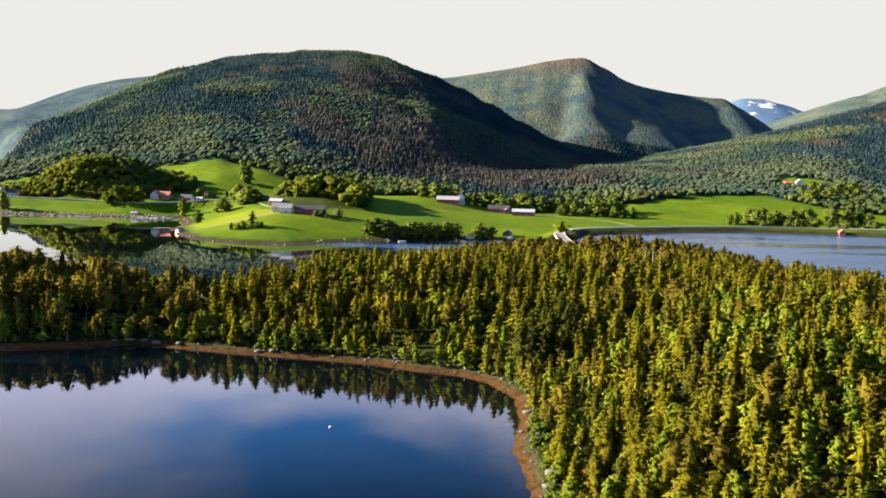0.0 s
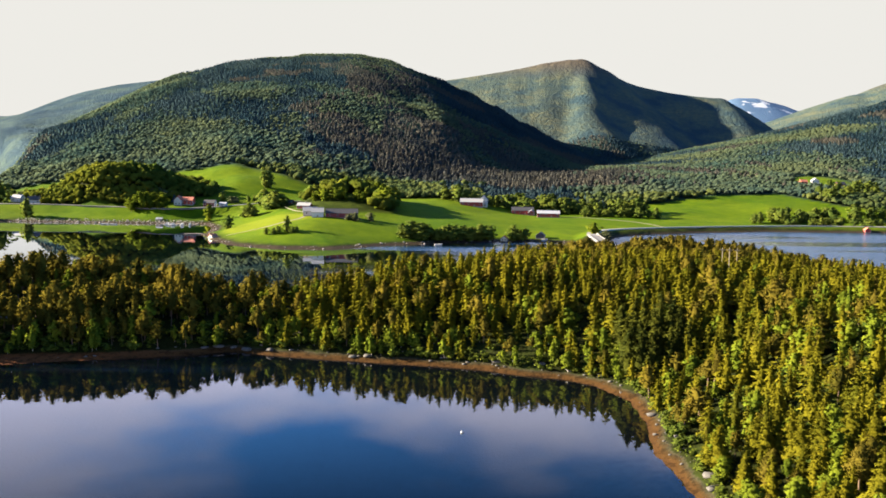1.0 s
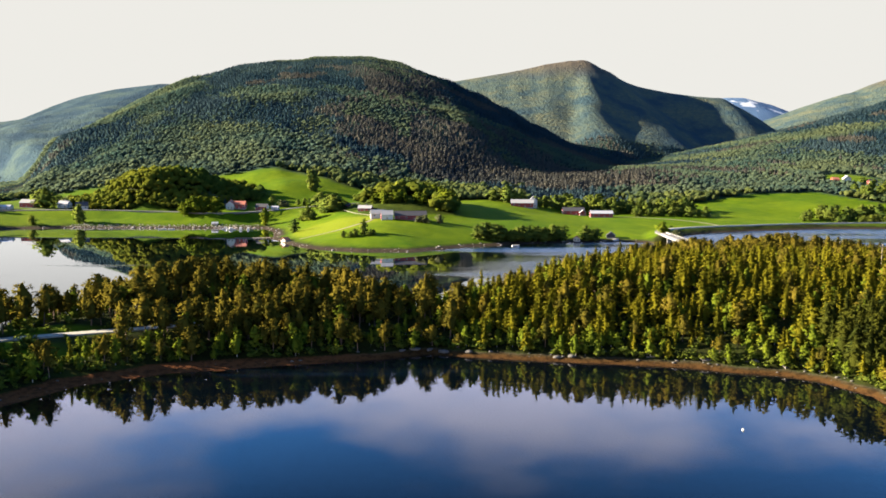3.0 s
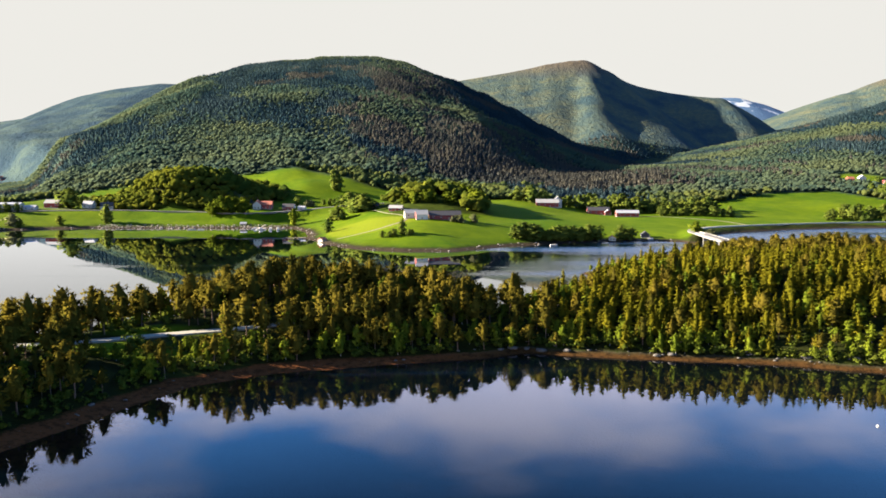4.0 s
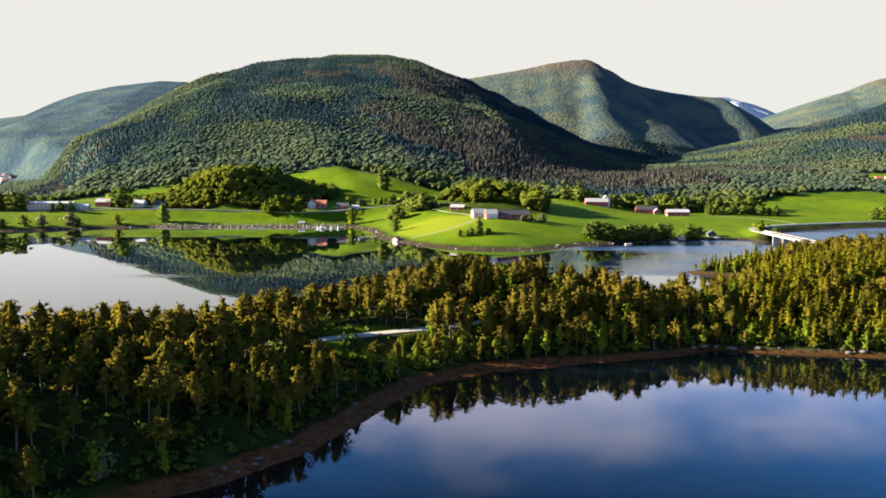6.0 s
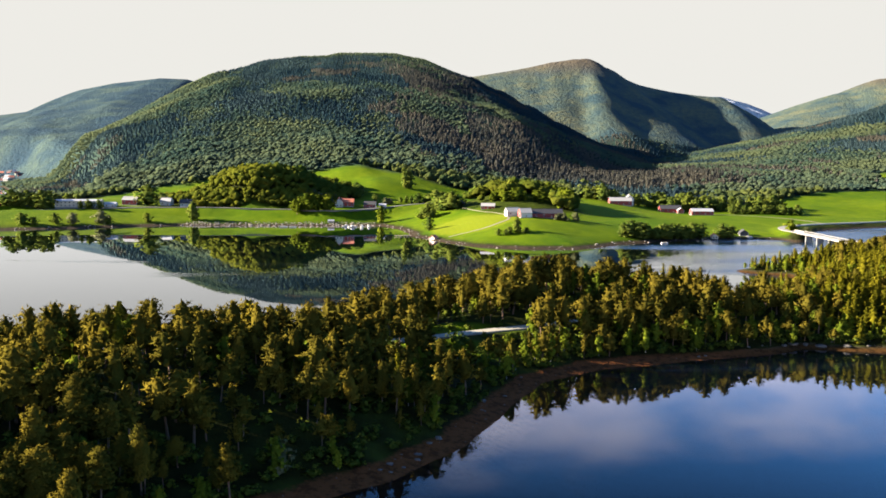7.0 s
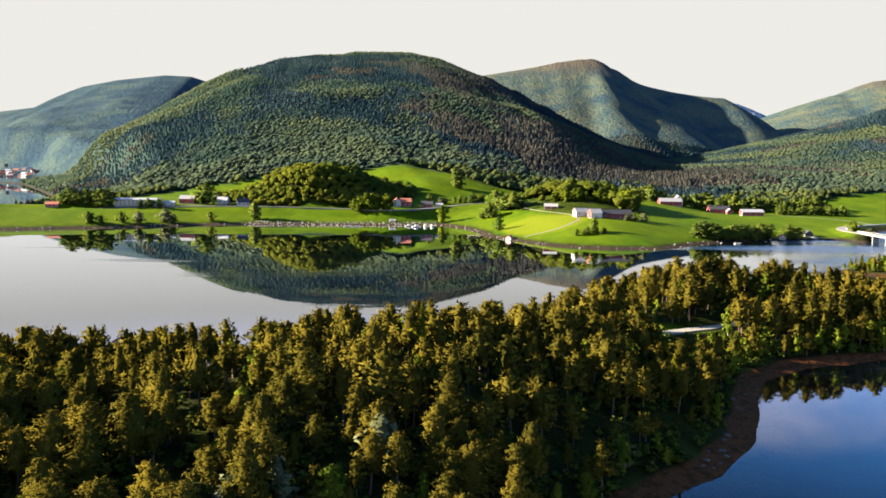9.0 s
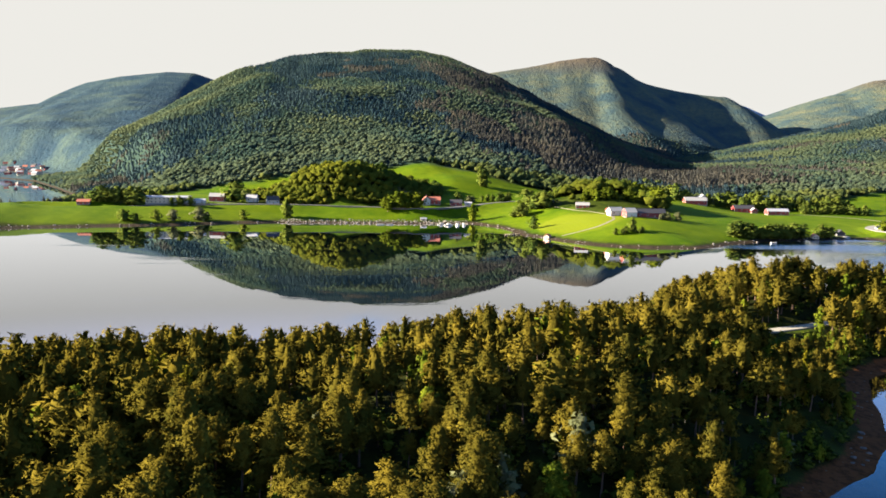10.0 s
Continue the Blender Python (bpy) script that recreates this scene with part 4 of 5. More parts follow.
def far_shape(leafy, seed, coarse=False):
    rng = np.random.default_rng(seed)
    if leafy:
        bv, bf = (OCT_V, OCT_F) if coarse else (ICO_V, ICO_F)
        v = bv * (1 + rng.normal(size=(len(bv), 1)) * 0.22) * np.array((0.38, 0.38, 0.40)) + np.array((0, 0, 0.5))
        q = 4 if coarse else 7
        p = rng.normal(size=(q, 3))
        p[:, 2] = np.abs(p[:, 2])
        p /= np.linalg.norm(p, axis=1)[:, None]
        cv = sprays(rng, p * np.array((0.38, 0.38, 0.42)) + np.array((0, 0, 0.5)), np.full(q, 0.15), p, 0.35)
        return join_shape([(v, bf, 1, True, far_out(v)), (cv, np.arange(len(cv)).reshape(-1, 3), 1, False, far_out(cv))])
    ang = np.arange(5) / 5 * 2 * np.pi
    core = np.concatenate((np.stack((np.cos(ang) * 0.16, np.sin(ang) * 0.16, np.full(5, 0.02)), 1), [(0, 0, 0.95)]))
    pieces = [(core, np.array([(i, (i + 1) % 5, 5) for i in range(5)]), 1, False, far_out(core))]
    k = 7 if coarse else 14
    z = np.linspace(0.1, 0.92, k)
    a = np.arange(k) * 2.4 + rng.normal(size=k) * 0.4
    r = 0.21 * (1.03 - z) * rng.uniform(0.8, 1.2, k)
    cv = sprays(rng, np.stack((np.cos(a) * r, np.sin(a) * r, z), 1), 0.21 * (1.12 - z), np.stack((np.cos(a), np.sin(a), 0 * a + 0.6), 1), 0.3)
    pieces.append((cv, np.arange(len(cv)).reshape(-1, 3), 1, False, far_out(cv)))
    return join_shape(pieces)


def bush_shape(seed):
    """A low bush one metre high: a small dark heart inside many leafy sprays."""
    rng = np.random.default_rng(seed)
    v = OCT_V * (1 + rng.normal(size=(6, 1)) * 0.25) * np.array((0.22, 0.22, 0.28)) + np.array((0, 0, 0.35))
    n = 46
    stem = rng.integers(0, 6, n)   # several stems, each with its own tuft
    base = np.stack((np.cos(np.arange(6) * 1.05 + seed), np.sin(np.arange(6) * 1.05 + seed), 0 * np.arange(6)), 1) * rng.uniform(0.1, 0.3, (6, 1)) + np.array((0, 0, 1)) * rng.uniform(0.3, 0.72, (6, 1))
    p = unit(rng.normal(size=(n, 3)) + np.array((0, 0, 0.3)))
    c = base[stem] + p * np.array((0.2, 0.2, 0.2)) * rng.uniform(0.6, 1.15, n)[:, None]
    cv = sprays(rng, c, np.full(n, 0.085), p, 0.4)
    own = np.repeat(unit(p * 0.7 + np.array((0, 0, 0.6))), 3, axis=0)
    return join_shape([(v, OCT_F, 1, True, far_out(v)), (cv, np.arange(len(cv)).reshape(-1, 3), 1, False, own)])


BUSHES = [bush_shape(100 + i) for i in range(4)]
FAR_LEAFY = [far_shape(True, 70 + i) for i in range(4)]
TINY_LEAFY, TINY_CONIFER = [far_shape(True, 90 + i, True) for i in range(4)], [far_shape(False, 95 + i, True) for i in range(4)]


# low bushes between the trees and the weed line
bx, by, rb = scatter(-420, 80, 125, 420, 2.6, 65)
sb = shores(bx, by)[0]
ok = (sb > weed_width(bx) + 0.8) & (sb < 6 + weed_width(bx) + 5 * fbm(bx, by, 30, 2, 66)) & (rb.uniform(size=bx.size) < 0.5 + 0.4 * (bx > -110)) & ~((bx > -228) & (bx < 20) & (by < 200)) & (line_near(bx, by, ROAD_NEAR)[0] > 4)
bx, by = bx[ok], by[ok]
plant_all("shore_bushes", np.stack((bx, by, land_height(bx, by) - 0.3, rb.uniform(1.6, 4.2, bx.size), rb.uniform(0, 6.28, bx.size), rb.integers(0, 4, bx.size), rb.uniform(1.1, 1.8, bx.size)), 1),
          BUSHES, [M_BARK, M_GARDEN], "low leafy bushes along the edge of the cove", "bushes")

plant_all("undergrowth", UNDER, BUSHES, [M_BARK, M_GARDEN], "young yellow-green leafy growth under the trees", "bushes")


def hill_wood(x, y):
    return (np.hypot((x + 360) / 96, (y - 884) / 68) < 1) | (np.hypot((x + 122) / 60, (y - 778) / 72) < 1)


def far_wood(x0, x1, y0, y1, step, seed, size=1.0, hills=False):
    x, y, rg = scatter(x0, x1, y0, y1, step, seed)
    inside = np.abs(x + 175 - 0.03 * y) < 120 + 0.56 * y
    x, y = x[inside], y[inside]
    sp, sf = shores(x, y)
    ok = (sf > np.where(x < -600, 2, 14)) & (rg.uniform(size=x.size) > field_mask(x, y) * 1.4 - 0.1) & (line_near(x, y, ROAD_BRIDGE)[0] > 8) & (line_near(x, y, ROAD_WEST)[0] > 7)
    ok &= (hill_wood(x, y) == hills) & (fell_mask(x, y) < 0.5)
    if hills:   # open meadow on the farm side of the small hill
        ok &= (x < -240) | ((y > 782 + 26 * fbm(x, y, 26, 2, 43) - 40 * smooth(-104, -86, x)) & (fbm(x, y, 24, 2, 44) > -0.13))
    for bx, by in BUILT:
        ok &= np.hypot(x - bx, y - by) > 13
    x, y = x[ok], y[ok]
    z = land_height(x, y)
    ok = rg.uniform(size=x.size) < np.where(z > 240, 1 - 0.9 * smooth(262, 320, z + 30 * fbm(x, y, 80, 2, 4)), 1)   # bare tops
    x, y, z = x[ok], y[ok], z[ok]
    mix = fbm(x + 0.5 * y, y * 0.6, 190, 4, 51) * 3.2 + 0.35 * fbm(x, y, 25, 2, 52)
    plateau = (x > -120) & (y < 1300) & (x < 430) & (y > 1010 + 40 * fbm(x, y, 60, 2, 8))
    mix = mix + 0.28 * smooth(60, 0, z) - 0.06 - np.where(plateau, 0.55, 0) + 0.16 * (x < -500) - 0.22 * smooth(380, 520, x) + 0.5 * hills + 0.3 * (y > 2300)
    leafy = mix > rg.normal(size=x.size) * 0.09 + 0.02
    leafy |= (y > 1950) & (z > 150) & (rg.uniform(size=x.size) < 0.75)
    h = np.where(leafy, 8.0, 10.0) * rg.uniform(0.6, 1.4, x.size) * size * (1 - 0.35 * smooth(140, 250, z))
    if hills:
        h = h * np.where(x > -240, 1.6, rg.uniform(0.8, 1.25, x.size))
    small = leafy & (z < 60) & (y < 990 + 60 * fbm(x, y, 80, 2, 45)) & (not hills)
    h = h * np.where(small, 1.15, np.where(y > 1150, 0.72, 0.95))
    spot = np.stack((x, y, z, h, rg.uniform(0, 6.28, x.size), rg.integers(0, 4, x.size), rg.uniform(0.85, 1.2, x.size) * np.where(small | hills, 1.25, np.where(leafy, 1.4, 1.5) * np.where(y > 1150, 1.12, 1.1))), 1)
    if hills:
        return spot, np.where(leafy, 5, 0)
    return spot, np.where(leafy, np.where(small, 3, 1), np.where(plateau | (fbm(x, y, 150, 3, 57) > 0.05), 2, 0))


far_parts = [far_wood(-470, -60, 735, 960, 4.4, 24, 0.9, True), far_wood(-1000, 900, 740, 1350, 5.4, 21, 0.72), far_wood(-1200, 1200, 1350, 1900, 5.0, 22, 0.74), far_wood(-560, 1200, 1900, 1990, 7.0, 23, 0.74)]
far_spots, far_kind = np.concatenate([a for a, b in far_parts]), np.concatenate([b for a, b in far_parts])
plant_all("mountain_conifers", far_spots[far_kind == 0], TINY_CONIFER, [M_BARK, M_HAZED_CONIFER], "dark conifer forest on the mountain slopes", "forest")
plant_all("mountain_birches", far_spots[far_kind == 1], TINY_LEAFY, [M_BARK, M_HAZED_LEAF], "light green birch woods on the mountain slopes", "forest")
plant_all("plateau_pines", far_spots[far_kind == 2], TINY_CONIFER, [M_BARK, M_HAZED_PINE], "brownish pine forest on the low plateau", "forest")
plant_all("lowland_trees", far_spots[far_kind == 3], FAR_LEAFY, [M_BARK, M_LOW_LEAF], "bright leafy woods on the low hills by the fields", "forest")
plant_all("hill_trees", far_spots[far_kind == 5], FAR_LEAFY, [M_BARK, M_HILL_LEAF], "yellow-green leafy wood on the small hills between the fields", "forest")


# ---- roads and bridge ----
def smooth_line(line, step):
    """Points along a rounded line, about step apart."""
    p = [np.array(q, float) for q in line]
    p = [2 * p[0] - p[1]] + p + [2 * p[-1] - p[-2]]
    out = []
    for a, b, c, d in zip(p, p[1:], p[2:], p[3:]):
        n = max(1, int(np.linalg.norm(c[:2] - b[:2]) / step))
        for t in np.arange(n) / n:
            out.append(0.5 * (2 * b + (c - a) * t + (2 * a - 5 * b + 4 * c - d) * t ** 2 + (3 * b - a - 3 * c + d) * t ** 3))
    out.append(p[-2])
    return np.array(out)


def strip(pts, half, top, thick, side=0.0):
    """A slab that follows pts: half its width, top above the line, and thickness; side shifts it across."""
    d = np.gradient(pts[:, :2], axis=0)
    d /= np.linalg.norm(d, axis=1)[:, None]
    nrm = np.stack((-d[:, 1], d[:, 0]), 1)
    bm = bmesh.new()
    rings = []
    for p, n in zip(pts, nrm):
        c = p[:2] + n * side
        l, r = c + n * half, c - n * half
        z = p[2] + top
        rings.append([bm.verts.new(q) for q in ((l[0], l[1], z), (r[0], r[1], z), (r[0], r[1], z - thick), (l[0], l[1], z - thick))])
    for a, b in zip(rings, rings[1:]):
        for i in range(4):
            j = (i + 1) % 4
            bm.faces.new((a[i], a[j], b[j], b[i]))
    bm.faces.new(rings[0][::-1])
    bm.faces.new(rings[-1])
    bmesh.ops.recalc_face_normals(bm, faces=bm.faces)
    return bm


road_pts = smooth_line(ROAD_BRIDGE, 5)
causeway = tagged(part("road_causeway", strip(road_pts[road_pts[:, 1] > 652], 4.2, 0.15, 1.0), M_PALE_ROAD), "pale asphalt road curving along the lagoon on a stone bank", "road", kind="structure")
tagged(part("road_neck", strip(road_pts[road_pts[:, 1] < 557], 3.4, 0.15, 1.0), M_ASPHALT), "asphalt road leading into the wooded neck", "road", kind="structure")
tagged(part("road_west", strip(smooth_line(ROAD_WEST, 6), 2.6, 0.3, 1.5), M_ASPHALT), "grey country road between the fields and the wooded hill", "road", kind="structure")
tagged(part("road_woods", strip(smooth_line(ROAD_NEAR, 4), 2.3, 0.25, 1.0), M_GRAVEL), "pale gravel road crossing a gap in the near wood", "road", kind="structure")


def track(line, half=1.1):
    pts = smooth_line([(x, y, 0) for x, y in line], 3)
    pts[:, 2] = land_height(pts[:, 0], pts[:, 1])
    return strip(pts, half, 0.14, 0.5)


for n, line in (("track_farm", [(-172, 770), (-160, 745), (-148, 728), (-142, 708), (-143, 690), (-148, 674), (-165, 658), (-195, 650)]),
                ("track_barn", [(170, 770), (150, 800), (110, 822), (80, 828)]), ("track_west", [(-505, 818), (-490, 838), (-470, 836), (-440, 832)])):
    tagged(part(n, track(line), M_TRACK), "narrow pale gravel farm track between the fields", "road", kind="structure")

# stone wall of the causeway
wall_pts = road_pts[(road_pts[:, 1] > 655) & (road_pts[:, 0] < 330)]
tagged(part("causeway_wall", strip(wall_pts, 0.5, 0.85, 3.4, -4.0), M_PALE_CONCRETE), "pale concrete embankment wall along the lagoon road", "embankment", kind="structure")

bridge = thing("bridge", 80, 603, 0, 0, "long pale concrete road bridge on slim piers over the strait", "bridge")
b_pts = road_pts[(road_pts[:, 1] >= 553) & (road_pts[:, 1] <= 656)] - np.array((80, 603, 0))
part("deck", strip(b_pts, 4.0, 0.35, 0.9), M_CONCRETE, bridge)
part("carriageway", strip(b_pts, 3.3, 0.40, 0.06), M_ASPHALT, bridge, "grey asphalt carriageway")
for s in (-3.8, 3.8):
    part("parapet", strip(b_pts, 0.12, 1.25, 0.35, s), M_CONCRETE, bridge)
    bmr = bmesh.new()
    for p in b_pts[::2]:
        box(bmr, p[0] + s - 0.08, p[0] + s + 0.08, p[1] - 0.08, p[1] + 0.08, p[2] + 0.3, p[2] + 1.2)
    part("railing_posts", bmr, M_STEEL, bridge)
for y in (-38, -20, -2, 16, 34):
    x = float(np.interp(y, b_pts[:, 1], b_pts[:, 0]))
    part("pier", boxes((x - 2.6, x + 2.6, y - 0.5, y + 0.5, -5.0, 5.6), (x - 3.4, x + 3.4, y - 0.8, y + 0.8, 5.2, 5.9)), M_CONCRETE, bridge)


# ---- buildings ----
def house(name, label, category, x, y, rz, length, width, eave, ridge, wall, roof, rows=1, step=3.2, gable=None, chimney=False, door=True, group="", sink=0.3, trim=True):
    """A gabled building, its ridge along its own x: walls, roof, plinth, windows with frames, doors, corner boards."""
    z = min(ground_at(x + dx, y + dy) for dx in (-4, 4) for dy in (-3, 3)) - sink
    t = thing(name, x, y, z, rz, label, category, group)
    lx, wy = length / 2, width / 2
    base = 0.6 + sink
    part("plinth", boxes((-lx + 0.06, lx - 0.06, -wy + 0.06, wy - 0.06, -1.6, base)), M_CONCRETE, t, "grey concrete plinth")
    bm = bmesh.new()
    ends = []
    for sx in (-lx, lx):
        ends.append([bm.verts.new(p) for p in ((sx, -wy, base), (sx, wy, base), (sx, wy, eave), (sx, 0, ridge), (sx, -wy, eave))])
    for i in range(5):
        j = (i + 1) % 5
        bm.faces.new((ends[0][i], ends[0][j], ends[1][j], ends[1][i]))
    if gable is None:
        bm.faces.new(ends[0][::-1])
        bm.faces.new(ends[1])
    bmesh.ops.recalc_face_normals(bm, faces=bm.faces)
    part("wall", bm, wall, t)
    if gable is not None:
        for sx in (-lx, lx):
            g = bmesh.new()
            o = 0.12 if sx > 0 else -0.12
            a = [g.verts.new((sx, yy, zz)) for yy, zz in ((-wy, base), (wy, base), (wy, eave), (0, ridge), (-wy, eave))]
            b = [g.verts.new((sx + o, yy, zz)) for yy, zz in ((-wy, base), (wy, base), (wy, eave), (0, ridge), (-wy, eave))]
            g.faces.new(a), g.faces.new(b)
            for i in range(5):
                g.faces.new((a[i], a[(i + 1) % 5], b[(i + 1) % 5], b[i]))
            bmesh.ops.recalc_face_normals(g, faces=g.faces)
            part("gable_wall", g, gable, t, "gable wall in another colour")
    over, th = 0.45, 0.22
    slope = (ridge - eave) / wy
    for s in (-1, 1):
        r = bmesh.new()
        ye, ze = s * (wy + over), eave - over * slope
        va = [r.verts.new(p) for p in ((-lx - over, 0, ridge + 0.03), (lx + over, 0, ridge + 0.03), (lx + over, ye, ze + 0.03), (-lx - over, ye, ze + 0.03))]
        vb = [r.verts.new((v.co.x, v.co.y, v.co.z + th)) for v in va]
        r.faces.new(va), r.faces.new(vb)
        for i in range(4):
            r.faces.new((va[i], va[(i + 1) % 4], vb[(i + 1) % 4], vb[i]))
        bmesh.ops.recalc_face_normals(r, faces=r.faces)
        part("roof", r, roof, t)
    part("ridge_cap", boxes((-lx - over, lx + over, -0.18, 0.18, ridge + 0.2, ridge + 0.32)), roof, t)
    if trim:
        for sx in (-lx, lx):
            for sy in (-wy, wy):
                part("corner_board", boxes((sx - 0.1, sx + 0.1, sy - 0.1, sy + 0.1, base, eave - 0.05)), M_WHITE, t, "white corner board")
    h = (eave - base) / max(rows, 1)
    n = max(1, int((length - 1.6) / step)) if rows else 0
    for s in (-1, 1):
        for r in range(rows):
            for k in range(n):
                if door and r == 0 and k == n // 2 and s < 0:
                    continue
                u = -lx + (k + 0.5) * length / n
                zc = base + h * (r + 0.55)
                w = part("window", boxes((u - 0.62, u + 0.62, s * wy - 0.06, s * wy + 0.06, zc - 0.7, zc + 0.7)), M_WHITE, t, "white window frame")
                part("pane", boxes((u - 0.5, u + 0.5, s * (wy + 0.05) - 0.03, s * (wy + 0.05) + 0.03, zc - 0.58, zc + 0.58)), M_GLASS, w, "dark glass pane")
        if rows:
            for u in (-wy * 0.45, wy * 0.45):
                zc = base + h * 0.55
                w = part("window", boxes((s * (lx + 0.12) - 0.06, s * (lx + 0.12) + 0.06, u - 0.6, u + 0.6, zc - 0.7, zc + 0.7)), M_WHITE, t, "white window frame")
                part("pane", boxes((s * (lx + 0.17) - 0.03, s * (lx + 0.17) + 0.03, u - 0.48, u + 0.48, zc - 0.58, zc + 0.58)), M_GLASS, w, "dark glass pane")
    if door:
        u = -lx + (n // 2 + 0.5) * length / n if n else 0
        d = part("door", boxes((u - 0.6, u + 0.6, -wy - 0.08, -wy + 0.04, base - 0.4, base + 1.75)), M_WOOD, t, "wooden door")
        part("handle", boxes((u + 0.4, u + 0.5, -wy - 0.16, -wy - 0.08, base + 0.6, base + 0.72)), M_STEEL, d)
    if chimney:
        c = part("chimney", boxes((lx * 0.2 - 0.4, lx * 0.2 + 0.4, -0.4, 0.4, ridge - 0.8, ridge + 1.1)), M_CONCRETE, t)
        part("chimney_cap", boxes((lx * 0.2 - 0.5, lx * 0.2 + 0.5, -0.5, 0.5, ridge + 1.1, ridge + 1.22)), M_DARK_ROOF, c)
    return t


house("barn", "white barn end with pale sheet roof on the farm hill", "barn", -131, 684, 6, 9, 9, 4.6, 7.8, M_WHITE, M_TIN, 1, 4, gable=M_RED)
house("barn", "white outbuilding with pale roof behind the farm barn", "barn", -139, 697, 8, 11, 8, 4.6, 7.4, M_WHITE, M_TIN, 1, 4)
house("barn", "long dark red barn with dark roof on the farm hill", "barn", -112.5, 689, 3, 25, 9, 4.4, 7.6, M_DARK_RED, M_DARK_ROOF, 1, 5)
house("cottage", "small red cottage with pale roof beside the farm track", "house", -152, 750, -12, 11.5, 7, 3.4, 5.6, M_RED, M_TIN, 1, 3, chimney=True)
house("shed", "little red farm shed at the foot of the wooded hill", "shed", -136, 719, 10, 6.5, 5, 3.0, 4.8, M_RED, M_TILE, 1, 3)
house("cabin", "small dark red cabin beside garden trees", "house", -172, 790, -15, 7, 6, 3.2, 5.2, M_DARK_RED, M_DARK_ROOF, 1, 3)
house("barn", "red barn with pale roof at the top of the field", "barn", -4, 857, -5, 22, 10, 5.0, 8.2, M_RED, M_TIN, 1, 4.5)
house("farmhouse", "tall white farmhouse behind the red barn", "house", 8, 867, 85, 9, 8, 8.4, 11.8, M_WHITE, M_TIN, 2, 3, chimney=True)
house("barn", "red barn with dark roof among field trees", "barn", 46, 852, -4, 21, 9.5, 4.6, 7.8, M_RED, M_DARK_ROOF, 1, 4)
house("porch_house", "bright red annex with white windows at the barn", "house", 54, 845, 86, 7, 6, 3.6, 5.6, M_RED, M_SLATE, 1, 2.5)
house("barn", "low red barn with grey roof in the field", "barn", 68, 824, -4, 21, 9, 4.2, 6.6, M_RED, M_SLATE, 1, 4)
house("house", "white gabled house front with red roof by the road", "house", -284, 826, 88, 9, 7, 5.6, 8.6, M_WHITE, M_TILE, 2, 2.8, chimney=True)
house("house", "red house wing with red tiled roof by the road", "house", -276, 828, -3, 11, 7.5, 4.8, 7.8, M_RED, M_TILE, 2, 2.8)
house("house", "dark red house with white end near the road bend", "house", -255, 828, -8, 11, 7, 4.0, 6.6, M_DARK_RED, M_DARK_ROOF, 1, 2.8, gable=M_WHITE)
house("garage", "small pale garage beside the dark red house", "garage", -243, 830, -8, 6.5, 5.5, 2.9, 4.2, M_WHITE, M_SLATE, 0, 3)
house("hall", "long low cream building with dark low roof", "building", -523, 825, 4, 40, 11, 6.4, 7.6, M_CREAM, M_SLATE, 2, 3.4)
house("garage", "grey garage wing with dark roof beside the long building", "garage", -496, 828, 2, 11, 8, 3.4, 4.8, M_WHITE, M_SLATE, 1, 3.4)
house("barn", "bright red barn with pale roof beside a round tree", "barn", -482, 846, -8, 14, 9, 5.0, 8.0, M_RED, M_TIN, 1, 4)
house("house", "white house with grey-blue roof below the pasture", "house", -450, 851, -10, 10, 8, 4.6, 7.6, M_WHITE, M_SLATE, 1, 3, chimney=True)
house("house", "white house with dark brown roof beside the wooded hill", "house", -430, 842, 15, 11, 8, 4.6, 7.8, M_WHITE, M_DARK_ROOF, 1, 3, chimney=True)
house("house", "low red house with orange roof on the headland", "house", -596, 816, 3, 11, 7, 3.2, 5.2, M_RED, M_TILE, 1, 3)
house("house", "orange house in a clearing above the lagoon", "house", 405, 1058, 5, 8, 7, 4.4, 6.8, M_ORANGE, M_TILE, 1, 3)
house("house", "tall white house in a clearing above the lagoon", "house", 418, 1055, 80, 9, 8, 6.0, 9.0, M_WHITE, M_SLATE, 2, 3, chimney=True)
house("house", "dark red house at the edge of the pasture", "house", 442, 1040, 8, 10, 7, 4.0, 6.6, M_DARK_RED, M_DARK_ROOF, 1, 3)
house("hall", "low building with long white roof among trees", "building", 340, 862, 4, 22, 9, 3.6, 5.0, M_WOOD, M_TIN, 1, 4)
house("boathouse", "small white boathouse on the stony point", "boathouse", -206, 653, 55, 5.2, 4.2, 2.6, 4.0, M_CREAM, M_TILE, 0, 3, sink=0.1)
house("boathouse", "small white boathouse with reddish roof at the waterline", "boathouse", 15, 658, 80, 5.5, 4.8, 2.8, 4.4, M_CREAM, M_TILE, 1, 3, sink=0.1)
house("boathouse", "black tarred boathouse above a pale slipway", "boathouse", 44, 671, 78, 7.5, 6.5, 2.6, 5.0, M_DARK_ROOF, M_DARK_ROOF, 0, 3, sink=0.1)
house("boathouse", "tiny red boathouse on the lagoon shore", "boathouse", 352, 783, 80, 6, 4.5, 3.0, 4.8, M_RED, M_TILE, 0, 3, sink=0.1)
house("boathouse", "weathered grey quay shed behind the boat landing", "boathouse", -290, 786, 3, 5, 3.6, 2.0, 3.0, M_WOOD, M_SLATE, 0, 3, sink=0.1)

slip = thing("slipway", 46, 662, 0, -10, "pale concrete slipway running into the water", "slipway")
bm = bmesh.new()
